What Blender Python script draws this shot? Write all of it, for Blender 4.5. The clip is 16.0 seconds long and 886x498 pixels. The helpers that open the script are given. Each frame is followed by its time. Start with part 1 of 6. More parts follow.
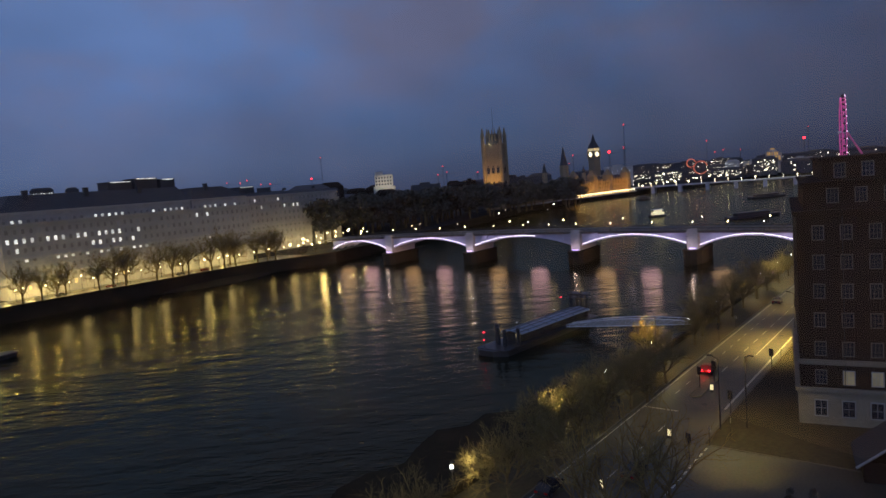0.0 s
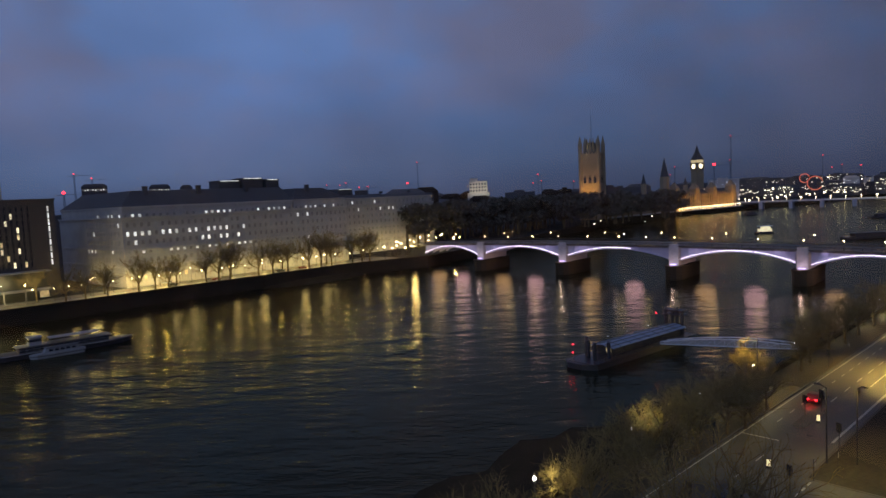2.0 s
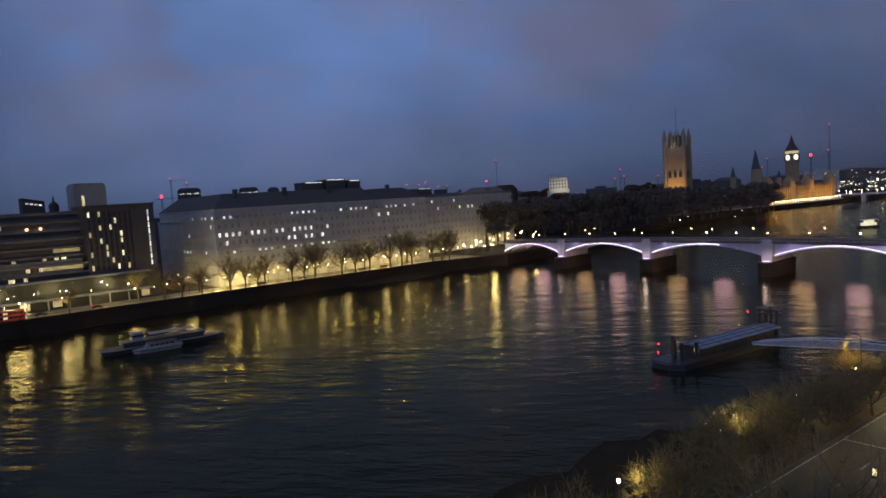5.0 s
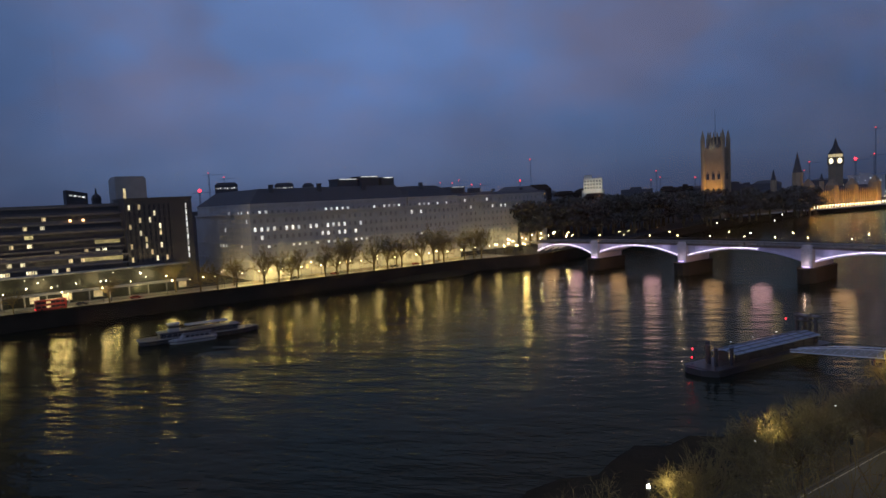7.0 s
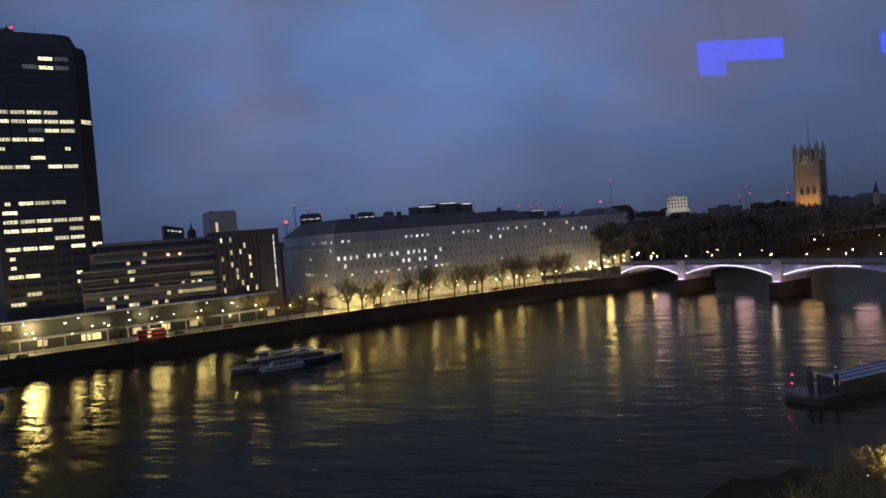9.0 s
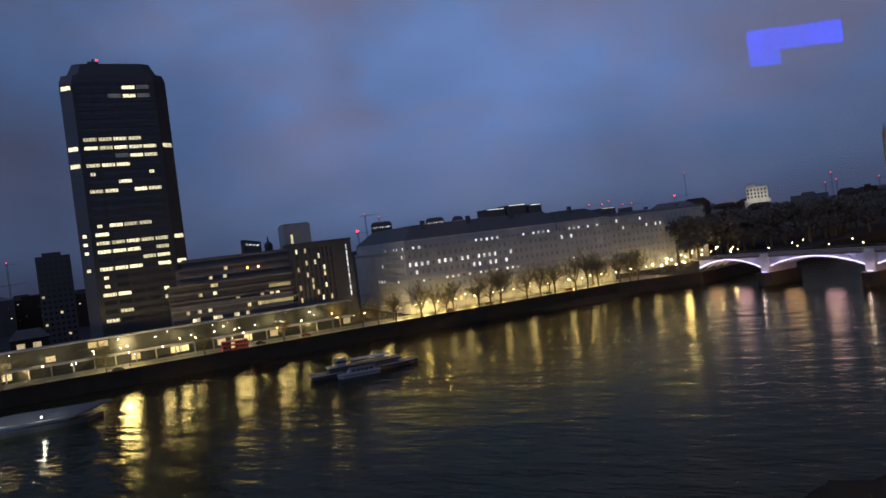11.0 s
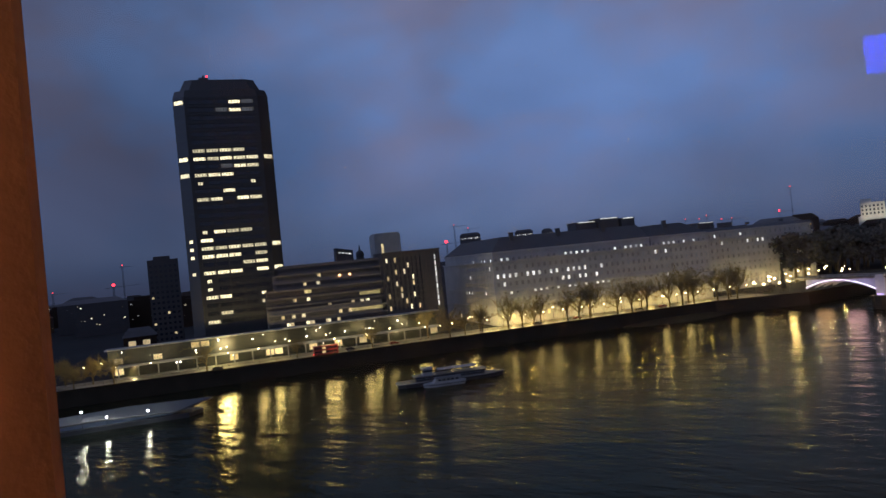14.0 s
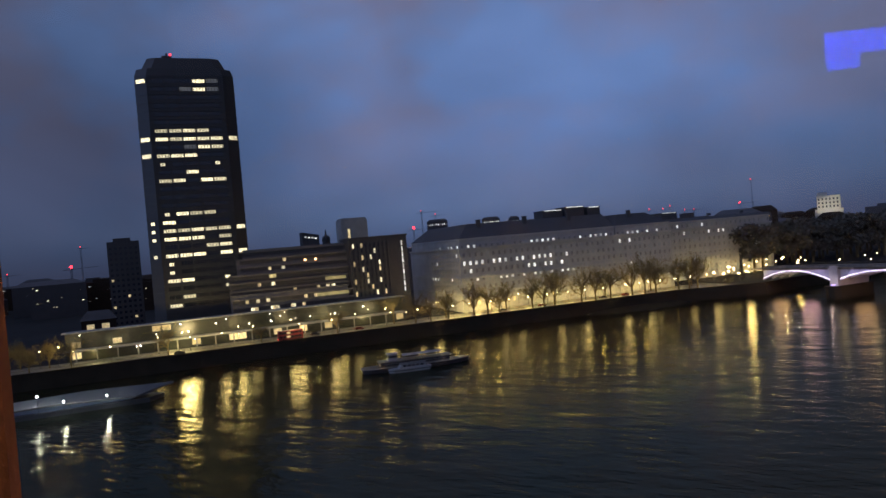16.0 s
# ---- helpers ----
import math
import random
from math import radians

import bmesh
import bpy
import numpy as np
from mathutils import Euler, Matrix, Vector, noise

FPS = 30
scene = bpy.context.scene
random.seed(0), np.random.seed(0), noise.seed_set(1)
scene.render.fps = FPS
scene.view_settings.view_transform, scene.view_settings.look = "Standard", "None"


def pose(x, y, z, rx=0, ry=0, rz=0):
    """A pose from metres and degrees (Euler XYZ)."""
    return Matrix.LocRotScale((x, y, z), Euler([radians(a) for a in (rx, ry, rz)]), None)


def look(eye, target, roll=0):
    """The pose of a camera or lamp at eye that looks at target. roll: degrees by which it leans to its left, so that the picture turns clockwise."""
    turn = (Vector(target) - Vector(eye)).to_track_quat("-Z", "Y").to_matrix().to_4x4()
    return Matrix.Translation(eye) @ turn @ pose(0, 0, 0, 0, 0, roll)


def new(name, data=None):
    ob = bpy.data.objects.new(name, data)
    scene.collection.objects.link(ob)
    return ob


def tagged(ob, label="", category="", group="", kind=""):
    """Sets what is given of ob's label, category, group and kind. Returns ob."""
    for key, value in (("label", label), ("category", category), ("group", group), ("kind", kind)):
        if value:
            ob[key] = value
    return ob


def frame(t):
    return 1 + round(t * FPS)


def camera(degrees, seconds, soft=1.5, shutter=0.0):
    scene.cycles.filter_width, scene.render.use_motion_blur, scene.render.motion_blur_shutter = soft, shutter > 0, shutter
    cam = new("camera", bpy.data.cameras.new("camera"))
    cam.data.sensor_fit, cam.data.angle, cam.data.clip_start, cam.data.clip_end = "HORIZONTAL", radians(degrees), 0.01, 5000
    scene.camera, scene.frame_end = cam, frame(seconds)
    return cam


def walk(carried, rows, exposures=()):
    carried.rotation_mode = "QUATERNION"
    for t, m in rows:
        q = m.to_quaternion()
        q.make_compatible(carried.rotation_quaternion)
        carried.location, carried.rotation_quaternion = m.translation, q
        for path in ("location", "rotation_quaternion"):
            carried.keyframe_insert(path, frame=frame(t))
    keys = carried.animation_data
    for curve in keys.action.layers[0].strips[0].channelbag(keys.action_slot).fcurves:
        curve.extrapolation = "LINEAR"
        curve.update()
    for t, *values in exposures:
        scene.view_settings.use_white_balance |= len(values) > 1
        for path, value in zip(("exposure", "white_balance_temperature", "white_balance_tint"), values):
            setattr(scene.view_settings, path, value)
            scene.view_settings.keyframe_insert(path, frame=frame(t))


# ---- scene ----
# The eye stands at a high window; water level is z = 0.
EYE = (0.0, 0.0, 40.8)
cam = camera(66.77, 16.0, soft=1.5)
ROWS = [
    (0.0, 0.01, -5.54, -4.52),
    (0.5, 1.26, -5.58, -3.71),
    (1.0, 3.61, -5.26, -4.04),
    (1.5, 6.11, -4.77, -3.93),
    (2.0, 7.78, -4.48, -2.74),
    (2.5, 9.26, -4.59, -3.09),
    (3.0, 10.60, -4.56, -3.52),
    (3.5, 12.32, -4.59, -4.08),
    (4.0, 13.32, -4.44, -4.00),
    (6.5, 16.51, -4.23, -3.20),
    (7.0, 17.30, -4.24, -2.76),
    (7.5, 17.44, -3.35, -2.10),
    (8.0, 19.83, -3.47, -3.95),
    (8.5, 20.73, -2.25, -2.67),
    (8.7, 21.93, -2.01, -3.22),
    (11.0, 29.89, -0.80, -7.00),
    (11.5, 31.19, -0.11, -7.77),
    (12.0, 32.60, 0.74, -8.36),
    (12.5, 34.17, 2.06, -7.77),
    (13.0, 35.08, 2.65, -7.17),
    (13.5, 35.84, 1.73, -5.94),
    (14.0, 37.25, 1.00, -5.75),
    (14.5, 37.52, 0.72, -5.70),
    (15.0, 36.73, 0.27, -5.55),
    (15.5, 35.52, -0.14, -5.16),
    (16.0, 34.55, -0.43, -4.94),
]


# the hand drifts a little to the right and upwards: seconds, metres along the window, metres up
SWAY = ((0.0, -0.15, -0.365), (6.5, -0.15, -0.36), (7.0, -0.16, -0.31), (7.5, -0.15, -0.22), (8.0, -0.14, -0.12), (8.7, -0.12, -0.03), (11.0, 0.0, 0.0), (16.0, 0.0, 0.0))
ROOM_TURN = 28.0


def aim(t, yaw, pitch, roll):
    a, e = radians(yaw), radians(pitch)
    way = Vector((-math.sin(a) * math.cos(e), math.cos(a) * math.cos(e), math.sin(e)))
    side, up = (float(np.interp(t, [q[0] for q in SWAY], [q[i] for q in SWAY])) for i in (1, 2))
    eye = Vector(EYE) + Vector((math.cos(radians(ROOM_TURN)) * side, math.sin(radians(ROOM_TURN)) * side, up))
    return look(eye, eye + way, roll)


walk(cam, [(t, aim(t, *r)) for t, *r in ROWS], exposures=((0.0, -0.08), (4.0, 0.0), (8.7, 0.05), (11.0, 0.12), (16.0, 0.12)))

# ---------------------------------------------------------------- world: dusk sky
world = bpy.data.worlds.new("dusk_sky")
scene.world = world
world.use_nodes = True
wn, wl = world.node_tree.nodes, world.node_tree.links
wn.clear()


def wnode(kind, **props):
    nd = wn.new(kind)
    for k, v in props.items():
        nd.inputs[k].default_value = v
    return nd


tc = wn.new("ShaderNodeTexCoord")
sep = wn.new("ShaderNodeSeparateXYZ")
wl.new(tc.outputs["Generated"], sep.inputs[0])
grad = wn.new("ShaderNodeValToRGB")
cr = grad.color_ramp
cr.elements[0].position, cr.elements[0].color = 0.0, (0.044, 0.060, 0.122, 1)
cr.elements[1].position, cr.elements[1].color = 1.0, (0.055, 0.075, 0.16, 1)
for pos, col in ((0.05, (0.070, 0.108, 0.215, 1)), (0.16, (0.086, 0.146, 0.320, 1)), (0.35, (0.100, 0.165, 0.350, 1))):
    el = cr.elements.new(pos)
    el.color = col
wl.new(sep.outputs["Z"], grad.inputs[0])
mp = wn.new("ShaderNodeMapping")
mp.inputs["Scale"].default_value = (1.0, 1.0, 1.7)
wl.new(tc.outputs["Generated"], mp.inputs[0])
n1 = wnode("ShaderNodeTexNoise", Scale=3.6, Detail=6.0, Roughness=0.52)
wl.new(mp.outputs[0], n1.inputs["Vector"])
cl = wn.new("ShaderNodeValToRGB")
cl.color_ramp.elements[0].position, cl.color_ramp.elements[1].position = 0.42, 0.60
wl.new(n1.outputs[0], cl.inputs[0])
mixc = wn.new("ShaderNodeMix")
mixc.data_type = "RGBA"
mixc.inputs[7].default_value = (0.122, 0.128, 0.218, 1)
fade = wnode("ShaderNodeMapRange")
fade.inputs[1].default_value, fade.inputs[2].default_value = 0.02, 0.2
fade.inputs[3].default_value, fade.inputs[4].default_value = 0.15, 0.85
wl.new(sep.outputs["Z"], fade.inputs[0])
mul = wn.new("ShaderNodeMath")
mul.operation = "MULTIPLY"
wl.new(cl.outputs[0], mul.inputs[0])
wl.new(fade.outputs[0], mul.inputs[1])
wl.new(mul.outputs[0], mixc.inputs[0])
wl.new(grad.outputs[0], mixc.inputs[6])
# the eastern sky is darker
dkx = wnode("ShaderNodeMapRange")
dkx.inputs[1].default_value, dkx.inputs[2].default_value = -1.0, 1.0
wl.new(sep.outputs["X"], dkx.inputs[0])
dk = wn.new("ShaderNodeValToRGB")
ends = dk.color_ramp.elements
ends[0].position, ends[0].color = 0.0, (0.55, 0.55, 0.55, 1)
ends[1].position, ends[1].color = 1.0, (0.45, 0.45, 0.45, 1)
for pos, g in ((0.07, 0.52), (0.14, 0.98), (0.20, 1.18), (0.30, 1.12), (0.42, 1.10), (0.55, 0.92), (0.65, 0.70), (0.75, 0.50)):
    el = ends.new(pos)
    el.color = (g, g, g, 1)
wl.new(dkx.outputs[0], dk.inputs[0])
# the unseen sky behind, with its afterglow, is raised to brighten the facing facades
glow = wnode("ShaderNodeMapRange")
glow.inputs[1].default_value, glow.inputs[2].default_value = 0.0, -0.7
glow.inputs[3].default_value, glow.inputs[4].default_value = 1.0, 3.0
wl.new(sep.outputs["Y"], glow.inputs[0])
lvl = wn.new("ShaderNodeMath")
lvl.operation = "MULTIPLY"
wl.new(dk.outputs[0], lvl.inputs[0])
wl.new(glow.outputs[0], lvl.inputs[1])
# broad lighter and darker banks of cloud
n2 = wnode("ShaderNodeTexNoise", Scale=2.3, Detail=4.0, Roughness=0.5, Distortion=0.4)
wl.new(mp.outputs[0], n2.inputs["Vector"])
bank = wnode("ShaderNodeMapRange")
bank.inputs[1].default_value, bank.inputs[2].default_value = 0.34, 0.66
bank.inputs[3].default_value, bank.inputs[4].default_value = 0.84, 1.30
wl.new(n2.outputs[0], bank.inputs[0])
lv2 = wn.new("ShaderNodeMath")
lv2.operation = "MULTIPLY"
wl.new(lvl.outputs[0], lv2.inputs[0])
wl.new(bank.outputs[0], lv2.inputs[1])
bg = wn.new("ShaderNodeBackground")
wl.new(mixc.outputs[2], bg.inputs[0])
wl.new(lv2.outputs[0], bg.inputs[1])
wo = wn.new("ShaderNodeOutputWorld")
wl.new(bg.outputs[0], wo.inputs[0])

WARM, WHITE = (1.0, 0.75, 0.34), (1.0, 0.90, 0.72)


def lamp_light(p, watts, col, size=0.35):
    d = bpy.data.lights.new("lamp_light", "POINT")
    d.energy, d.color, d.shadow_soft_size = watts, col, size
    o = new("lamp_light", d)
    o.location = p
    return o


# ---------------------------------------------------------------- materials
def material(name, base, rough=0.8, metal=0.0, var=0.25, scale=0.6, fine=6.0, bump=0.0, spec=0.5):
    """Two scales of variation in the base colour and a fine relief."""
    m = bpy.data.materials.new(name)
    m.use_nodes = True
    nt = m.node_tree
    b = nt.nodes["Principled BSDF"]
    b.inputs["Roughness"].default_value, b.inputs["Metallic"].default_value = rough, metal
    b.inputs["Specular IOR Level"].default_value = spec
    t = nt.nodes.new("ShaderNodeTexCoord")
    a = nt.nodes.new("ShaderNodeTexNoise")
    a.inputs["Scale"].default_value, a.inputs["Detail"].default_value = scale, 4.0
    c = nt.nodes.new("ShaderNodeTexNoise")
    c.inputs["Scale"].default_value, c.inputs["Detail"].default_value = fine, 3.0
    for q in (a, c):
        nt.links.new(t.outputs["Object"], q.inputs["Vector"])
    add = nt.nodes.new("ShaderNodeMath")
    add.operation = "ADD"
    nt.links.new(a.outputs[0], add.inputs[0])
    nt.links.new(c.outputs[0], add.inputs[1])
    oi = nt.nodes.new("ShaderNodeObjectInfo")
    ad2 = nt.nodes.new("ShaderNodeMath")
    ad2.operation = "MULTIPLY_ADD"
    ad2.inputs[1].default_value = 0.3
    nt.links.new(oi.outputs["Random"], ad2.inputs[0])
    nt.links.new(add.outputs[0], ad2.inputs[2])
    mr = nt.nodes.new("ShaderNodeMapRange")
    mr.inputs[1].default_value, mr.inputs[2].default_value = 0.7, 1.6
    mr.inputs[3].default_value, mr.inputs[4].default_value = 1 - var, 1 + var
    nt.links.new(ad2.outputs[0], mr.inputs[0])
    mx = nt.nodes.new("ShaderNodeMix")
    mx.data_type, mx.blend_type = "RGBA", "MULTIPLY"
    mx.inputs[0].default_value = 1.0
    mx.inputs[6].default_value = (*base, 1)
    nt.links.new(mr.outputs[0], mx.inputs[7])
    nt.links.new(mx.outputs[2], b.inputs["Base Color"])
    if bump:
        bp = nt.nodes.new("ShaderNodeBump")
        bp.inputs["Strength"].default_value, bp.inputs["Distance"].default_value = 0.6, bump
        nt.links.new(c.outputs[0], bp.inputs["Height"])
        nt.links.new(bp.outputs[0], b.inputs["Normal"])
    return m


def glowing(name, col, strength, var=0.0, scale=0.8):
    m = bpy.data.materials.new(name)
    m.use_nodes = True
    nt = m.node_tree
    b = nt.nodes["Principled BSDF"]
    b.inputs["Base Color"].default_value = (*[0.3 * c for c in col], 1)
    b.inputs["Emission Color"].default_value = (*col, 1)
    b.inputs["Emission Strength"].default_value = strength
    if var:
        t = nt.nodes.new("ShaderNodeTexCoord")
        oi = nt.nodes.new("ShaderNodeObjectInfo")
        a = nt.nodes.new("ShaderNodeTexNoise")
        a.inputs["Scale"].default_value = scale
        v = nt.nodes.new("ShaderNodeVectorMath")
        v.operation = "ADD"
        nt.links.new(t.outputs["Object"], v.inputs[0])
        nt.links.new(oi.outputs["Location"], v.inputs[1])
        nt.links.new(v.outputs[0], a.inputs["Vector"])
        r = nt.nodes.new("ShaderNodeMapRange")
        r.inputs[1].default_value, r.inputs[2].default_value = 0.3, 0.7
        r.inputs[3].default_value, r.inputs[4].default_value = strength * (1 - var), strength * (1 + var)
        nt.links.new(a.outputs[0], r.inputs[0])
        k = nt.nodes.new("ShaderNodeMath")
        k.operation = "MULTIPLY"
        r2 = nt.nodes.new("ShaderNodeMapRange")
        r2.inputs[3].default_value, r2.inputs[4].default_value = 1 - var, 1 + var * 0.6
        nt.links.new(oi.outputs["Random"], r2.inputs[0])
        nt.links.new(r.outputs[0], k.inputs[0])
        nt.links.new(r2.outputs[0], k.inputs[1])
        nt.links.new(k.outputs[0], b.inputs["Emission Strength"])
    return m


def water_material():
    m = bpy.data.materials.new("river_water")
    m.use_nodes = True
    nt = m.node_tree
    nt.nodes.clear()
    body = nt.nodes.new("ShaderNodeBsdfDiffuse")
    body.inputs["Color"].default_value = (0.012, 0.014, 0.010, 1)
    gloss = nt.nodes.new("ShaderNodeBsdfAnisotropic")
    gloss.distribution = "BECKMANN"
    gloss.inputs["Color"].default_value = (0.70, 0.68, 0.49, 1)
    gloss.inputs["Roughness"].default_value = 0.16
    fres = nt.nodes.new("ShaderNodeFresnel")
    fres.inputs["IOR"].default_value = 1.195
    mixs = nt.nodes.new("ShaderNodeMixShader")
    out = nt.nodes.new("ShaderNodeOutputMaterial")
    t = nt.nodes.new("ShaderNodeTexCoord")
    last = None
    for sc, dist, st in ((0.10, 0.60, 1.0), (0.30, 0.26, 1.0), (0.9, 0.06, 1.0)):
        mpn = nt.nodes.new("ShaderNodeMapping")
        mpn.inputs["Rotation"].default_value = (0, 0, radians(-14))
        mpn.inputs["Scale"].default_value = (0.5, 1.2, 1.0)
        nt.links.new(t.outputs["Object"], mpn.inputs[0])
        a = nt.nodes.new("ShaderNodeTexNoise")
        a.inputs["Scale"].default_value, a.inputs["Detail"].default_value = sc, 4.0
        nt.links.new(mpn.outputs[0], a.inputs["Vector"])
        bp = nt.nodes.new("ShaderNodeBump")
        bp.inputs["Strength"].default_value, bp.inputs["Distance"].default_value = st, dist
        nt.links.new(a.outputs[0], bp.inputs["Height"])
        if last:
            nt.links.new(last.outputs[0], bp.inputs["Normal"])
        last = bp
    for nd in (body, gloss, fres):
        nt.links.new(last.outputs[0], nd.inputs["Normal"])
    nt.links.new(fres.outputs[0], mixs.inputs[0])
    nt.links.new(body.outputs[0], mixs.inputs[1])
    nt.links.new(gloss.outputs[0], mixs.inputs[2])
    nt.links.new(mixs.outputs[0], out.inputs[0])
    return m


WATER = water_material()
STONE = material("portland_stone", (0.33, 0.315, 0.28), 0.85, var=0.22, scale=0.15, fine=2.0, bump=0.02)
SLATE = material("slate_roof", (0.07, 0.067, 0.064), 0.8, var=0.3, scale=0.3, fine=5.0, spec=0.2)
DARKSTONE = material("river_wall_stone", (0.036, 0.029, 0.018), 0.95, var=0.4, scale=0.2, fine=2.5, bump=0.05, spec=0.08)
BRICK = material("dark_brick", (0.034, 0.023, 0.015), 0.95, var=0.4, scale=0.3, fine=4.0, bump=0.02, spec=0.1)
BLACKCLAD = material("black_cladding", (0.042, 0.037, 0.034), 0.5, var=0.3, scale=0.2)
CONCRETE = material("weathered_concrete", (0.28, 0.27, 0.24), 0.85, var=0.25, scale=0.3, fine=3.0)
CURTAIN = material("dark_steel_curtain_wall", (0.026, 0.024, 0.020), 0.45, 0.0, var=0.2, scale=0.1)
GLASS = material("dark_window_glass", (0.02, 0.024, 0.03), 0.12, var=0.2)
PALEGLASS = material("blind_window", (0.20, 0.19, 0.165), 0.35, var=0.3)
ASPHALT = material("asphalt", (0.060, 0.053, 0.036), 0.45, var=0.6, scale=0.16, fine=3.0, bump=0.01)
PAVING = material("paving", (0.105, 0.098, 0.075), 0.85, var=0.3, scale=0.25, fine=3.0, bump=0.01)
YARD = material("worn_dark_paving", (0.060, 0.051, 0.029), 0.85, var=0.5, scale=0.10, fine=1.5, bump=0.01, spec=0.2)
LAND = material("city_ground", (0.030, 0.030, 0.027), 0.95, var=0.4, scale=0.02, fine=0.3, spec=0.05)
MUD = material("foreshore_mud", (0.026, 0.023, 0.015), 0.95, var=0.45, scale=0.15, fine=1.2, bump=0.1, spec=0.05)
PAINT = material("road_marking", (0.48, 0.46, 0.38), 0.7, var=0.2, fine=4.0)
BARK = material("plane_bark", (0.13, 0.10, 0.05), 0.95, var=0.35, scale=0.8, fine=5.0, bump=0.02, spec=0.1)
TWIG = material("bare_twigs", (0.17, 0.135, 0.055), 0.95, var=0.4, scale=0.5, spec=0.1)
DARKLEAF = material("evergreen_foliage", (0.075, 0.069, 0.048), 0.9, var=0.4, scale=0.5)
IRON = material("black_iron", (0.03, 0.03, 0.03), 0.5, 0.4, var=0.2)
DECKPAINT = material("dark_deck_paint", (0.075, 0.055, 0.050), 0.6, var=0.3, scale=0.3)
STEEL = material("painted_bridge_steel", (0.32, 0.30, 0.38), 0.5, var=0.15, scale=0.3)
GRANITE = material("bridge_granite", (0.36, 0.33, 0.32), 0.8, var=0.25, scale=0.3, fine=2.0)
GOTHIC = material("gothic_limestone", (0.25, 0.185, 0.105), 0.9, var=0.3, scale=0.1, fine=0.8)
HULL = material("black_hull_paint", (0.025, 0.025, 0.028), 0.4, var=0.3, scale=0.3)
WHITEPAINT = material("white_boat_paint", (0.62, 0.62, 0.62), 0.5, var=0.15, scale=0.4)
PALEBLUE = material("pale_pontoon_roof", (0.27, 0.33, 0.40), 0.5, var=0.15, scale=0.3)
SILVER = material("silver_cladding", (0.085, 0.085, 0.08), 0.5, 0.1, var=0.15, scale=0.3)
REDPAINT = material("bus_red_paint", (0.17, 0.014, 0.012), 0.3, var=0.1)
DARKPAINT = material("dark_car_paint", (0.05, 0.05, 0.055), 0.25, 0.3, var=0.2)
RUBBER = material("tyre_rubber", (0.02, 0.02, 0.02), 0.9, var=0.2)
LITWHITE = glowing("lit_office_glass", (1.0, 0.88, 0.56), 1.1, 0.6, 1.4)
LITSTRIP = glowing("lit_strip_glass", (1.0, 0.84, 0.38), 0.55, 0.6, 0.9)
BANDGLASS = material("brown_band_glass", (0.055, 0.050, 0.042), 0.3, var=0.4, scale=0.5)
BOATPAINT = material("weathered_boat_paint", (0.24, 0.235, 0.22), 0.6, var=0.3, scale=0.5)
LITCOOL = glowing("lit_window_cool", (0.95, 0.96, 0.92), 0.75, 0.5)
LITWARM = glowing("lit_window_warm", (1.0, 0.78, 0.40), 0.6, 0.6, 1.2)
LITBLIND = glowing("lit_blind", (0.9, 0.75, 0.4), 0.09, 0.5)
TANSTONE = material("soiled_tan_stone", (0.19, 0.165, 0.11), 0.85, var=0.3, scale=0.3, fine=2.5, bump=0.02)
DARKSLATE = material("dark_slate_roof", (0.035, 0.032, 0.028), 0.8, var=0.3, scale=0.5, fine=5.0)
BOLLARD = glowing("bollard_lens", (1.0, 0.82, 0.42), 1.3)
LITDIM = glowing("dim_window", (0.8, 0.8, 0.75), 0.05, 0.5)
BULB = glowing("street_lamp_globe", (1.0, 0.74, 0.34), 20.0)
BULBWHITE = glowing("white_lamp_globe", (1.0, 0.92, 0.74), 14.0)
FARBULB = glowing("far_lamp_globe", (1.0, 0.86, 0.55), 8.0)
FLOOD = glowing("floodlight_glass", (0.92, 0.97, 1.0), 14.0)
LED = glowing("led_strip", (0.92, 0.80, 1.0), 4.5)
REDLAMP = glowing("red_warning_lamp", (1.0, 0.02, 0.035), 7.0)
REDDIM = glowing("red_marker_lamp", (1.0, 0.04, 0.06), 3.0)
VIOLET = glowing("violet_led", (0.50, 0.38, 1.0), 3.0)
# pink light on the wheel's steel legs is put in as a faint glow
DIMPINK = glowing("steel_with_pink_glow", (1.0, 0.2, 0.5), 0.12)
FRAMEPAINT = material("weathered_window_frame", (0.12, 0.11, 0.08), 0.8, var=0.3, scale=1.5)
CITYLIT = glowing("city_light", (1.0, 0.90, 0.66), 3.4, 0.6, 0.05)
PINK = glowing("pink_wheel_light", (1.0, 0.12, 0.52), 0.32, 0.3, 0.05)
GOLD = glowing("golden_window", (1.0, 0.58, 0.18), 0.5, 0.5)
DIAL = glowing("clock_dial_glass", (1.0, 0.88, 0.55), 2.2)


# ---------------------------------------------------------------- mesh helpers
def bm_new():
    return bmesh.new()


def box(bm, x0, x1, y0, y1, z0, z1, mi=0):
    v = [bm.verts.new(p) for p in ((x0, y0, z0), (x1, y0, z0), (x1, y1, z0), (x0, y1, z0), (x0, y0, z1), (x1, y0, z1), (x1, y1, z1), (x0, y1, z1))]
    for q in ((3, 2, 1, 0), (4, 5, 6, 7), (0, 1, 5, 4), (1, 2, 6, 5), (2, 3, 7, 6), (3, 0, 4, 7)):
        bm.faces.new([v[i] for i in q]).material_index = mi


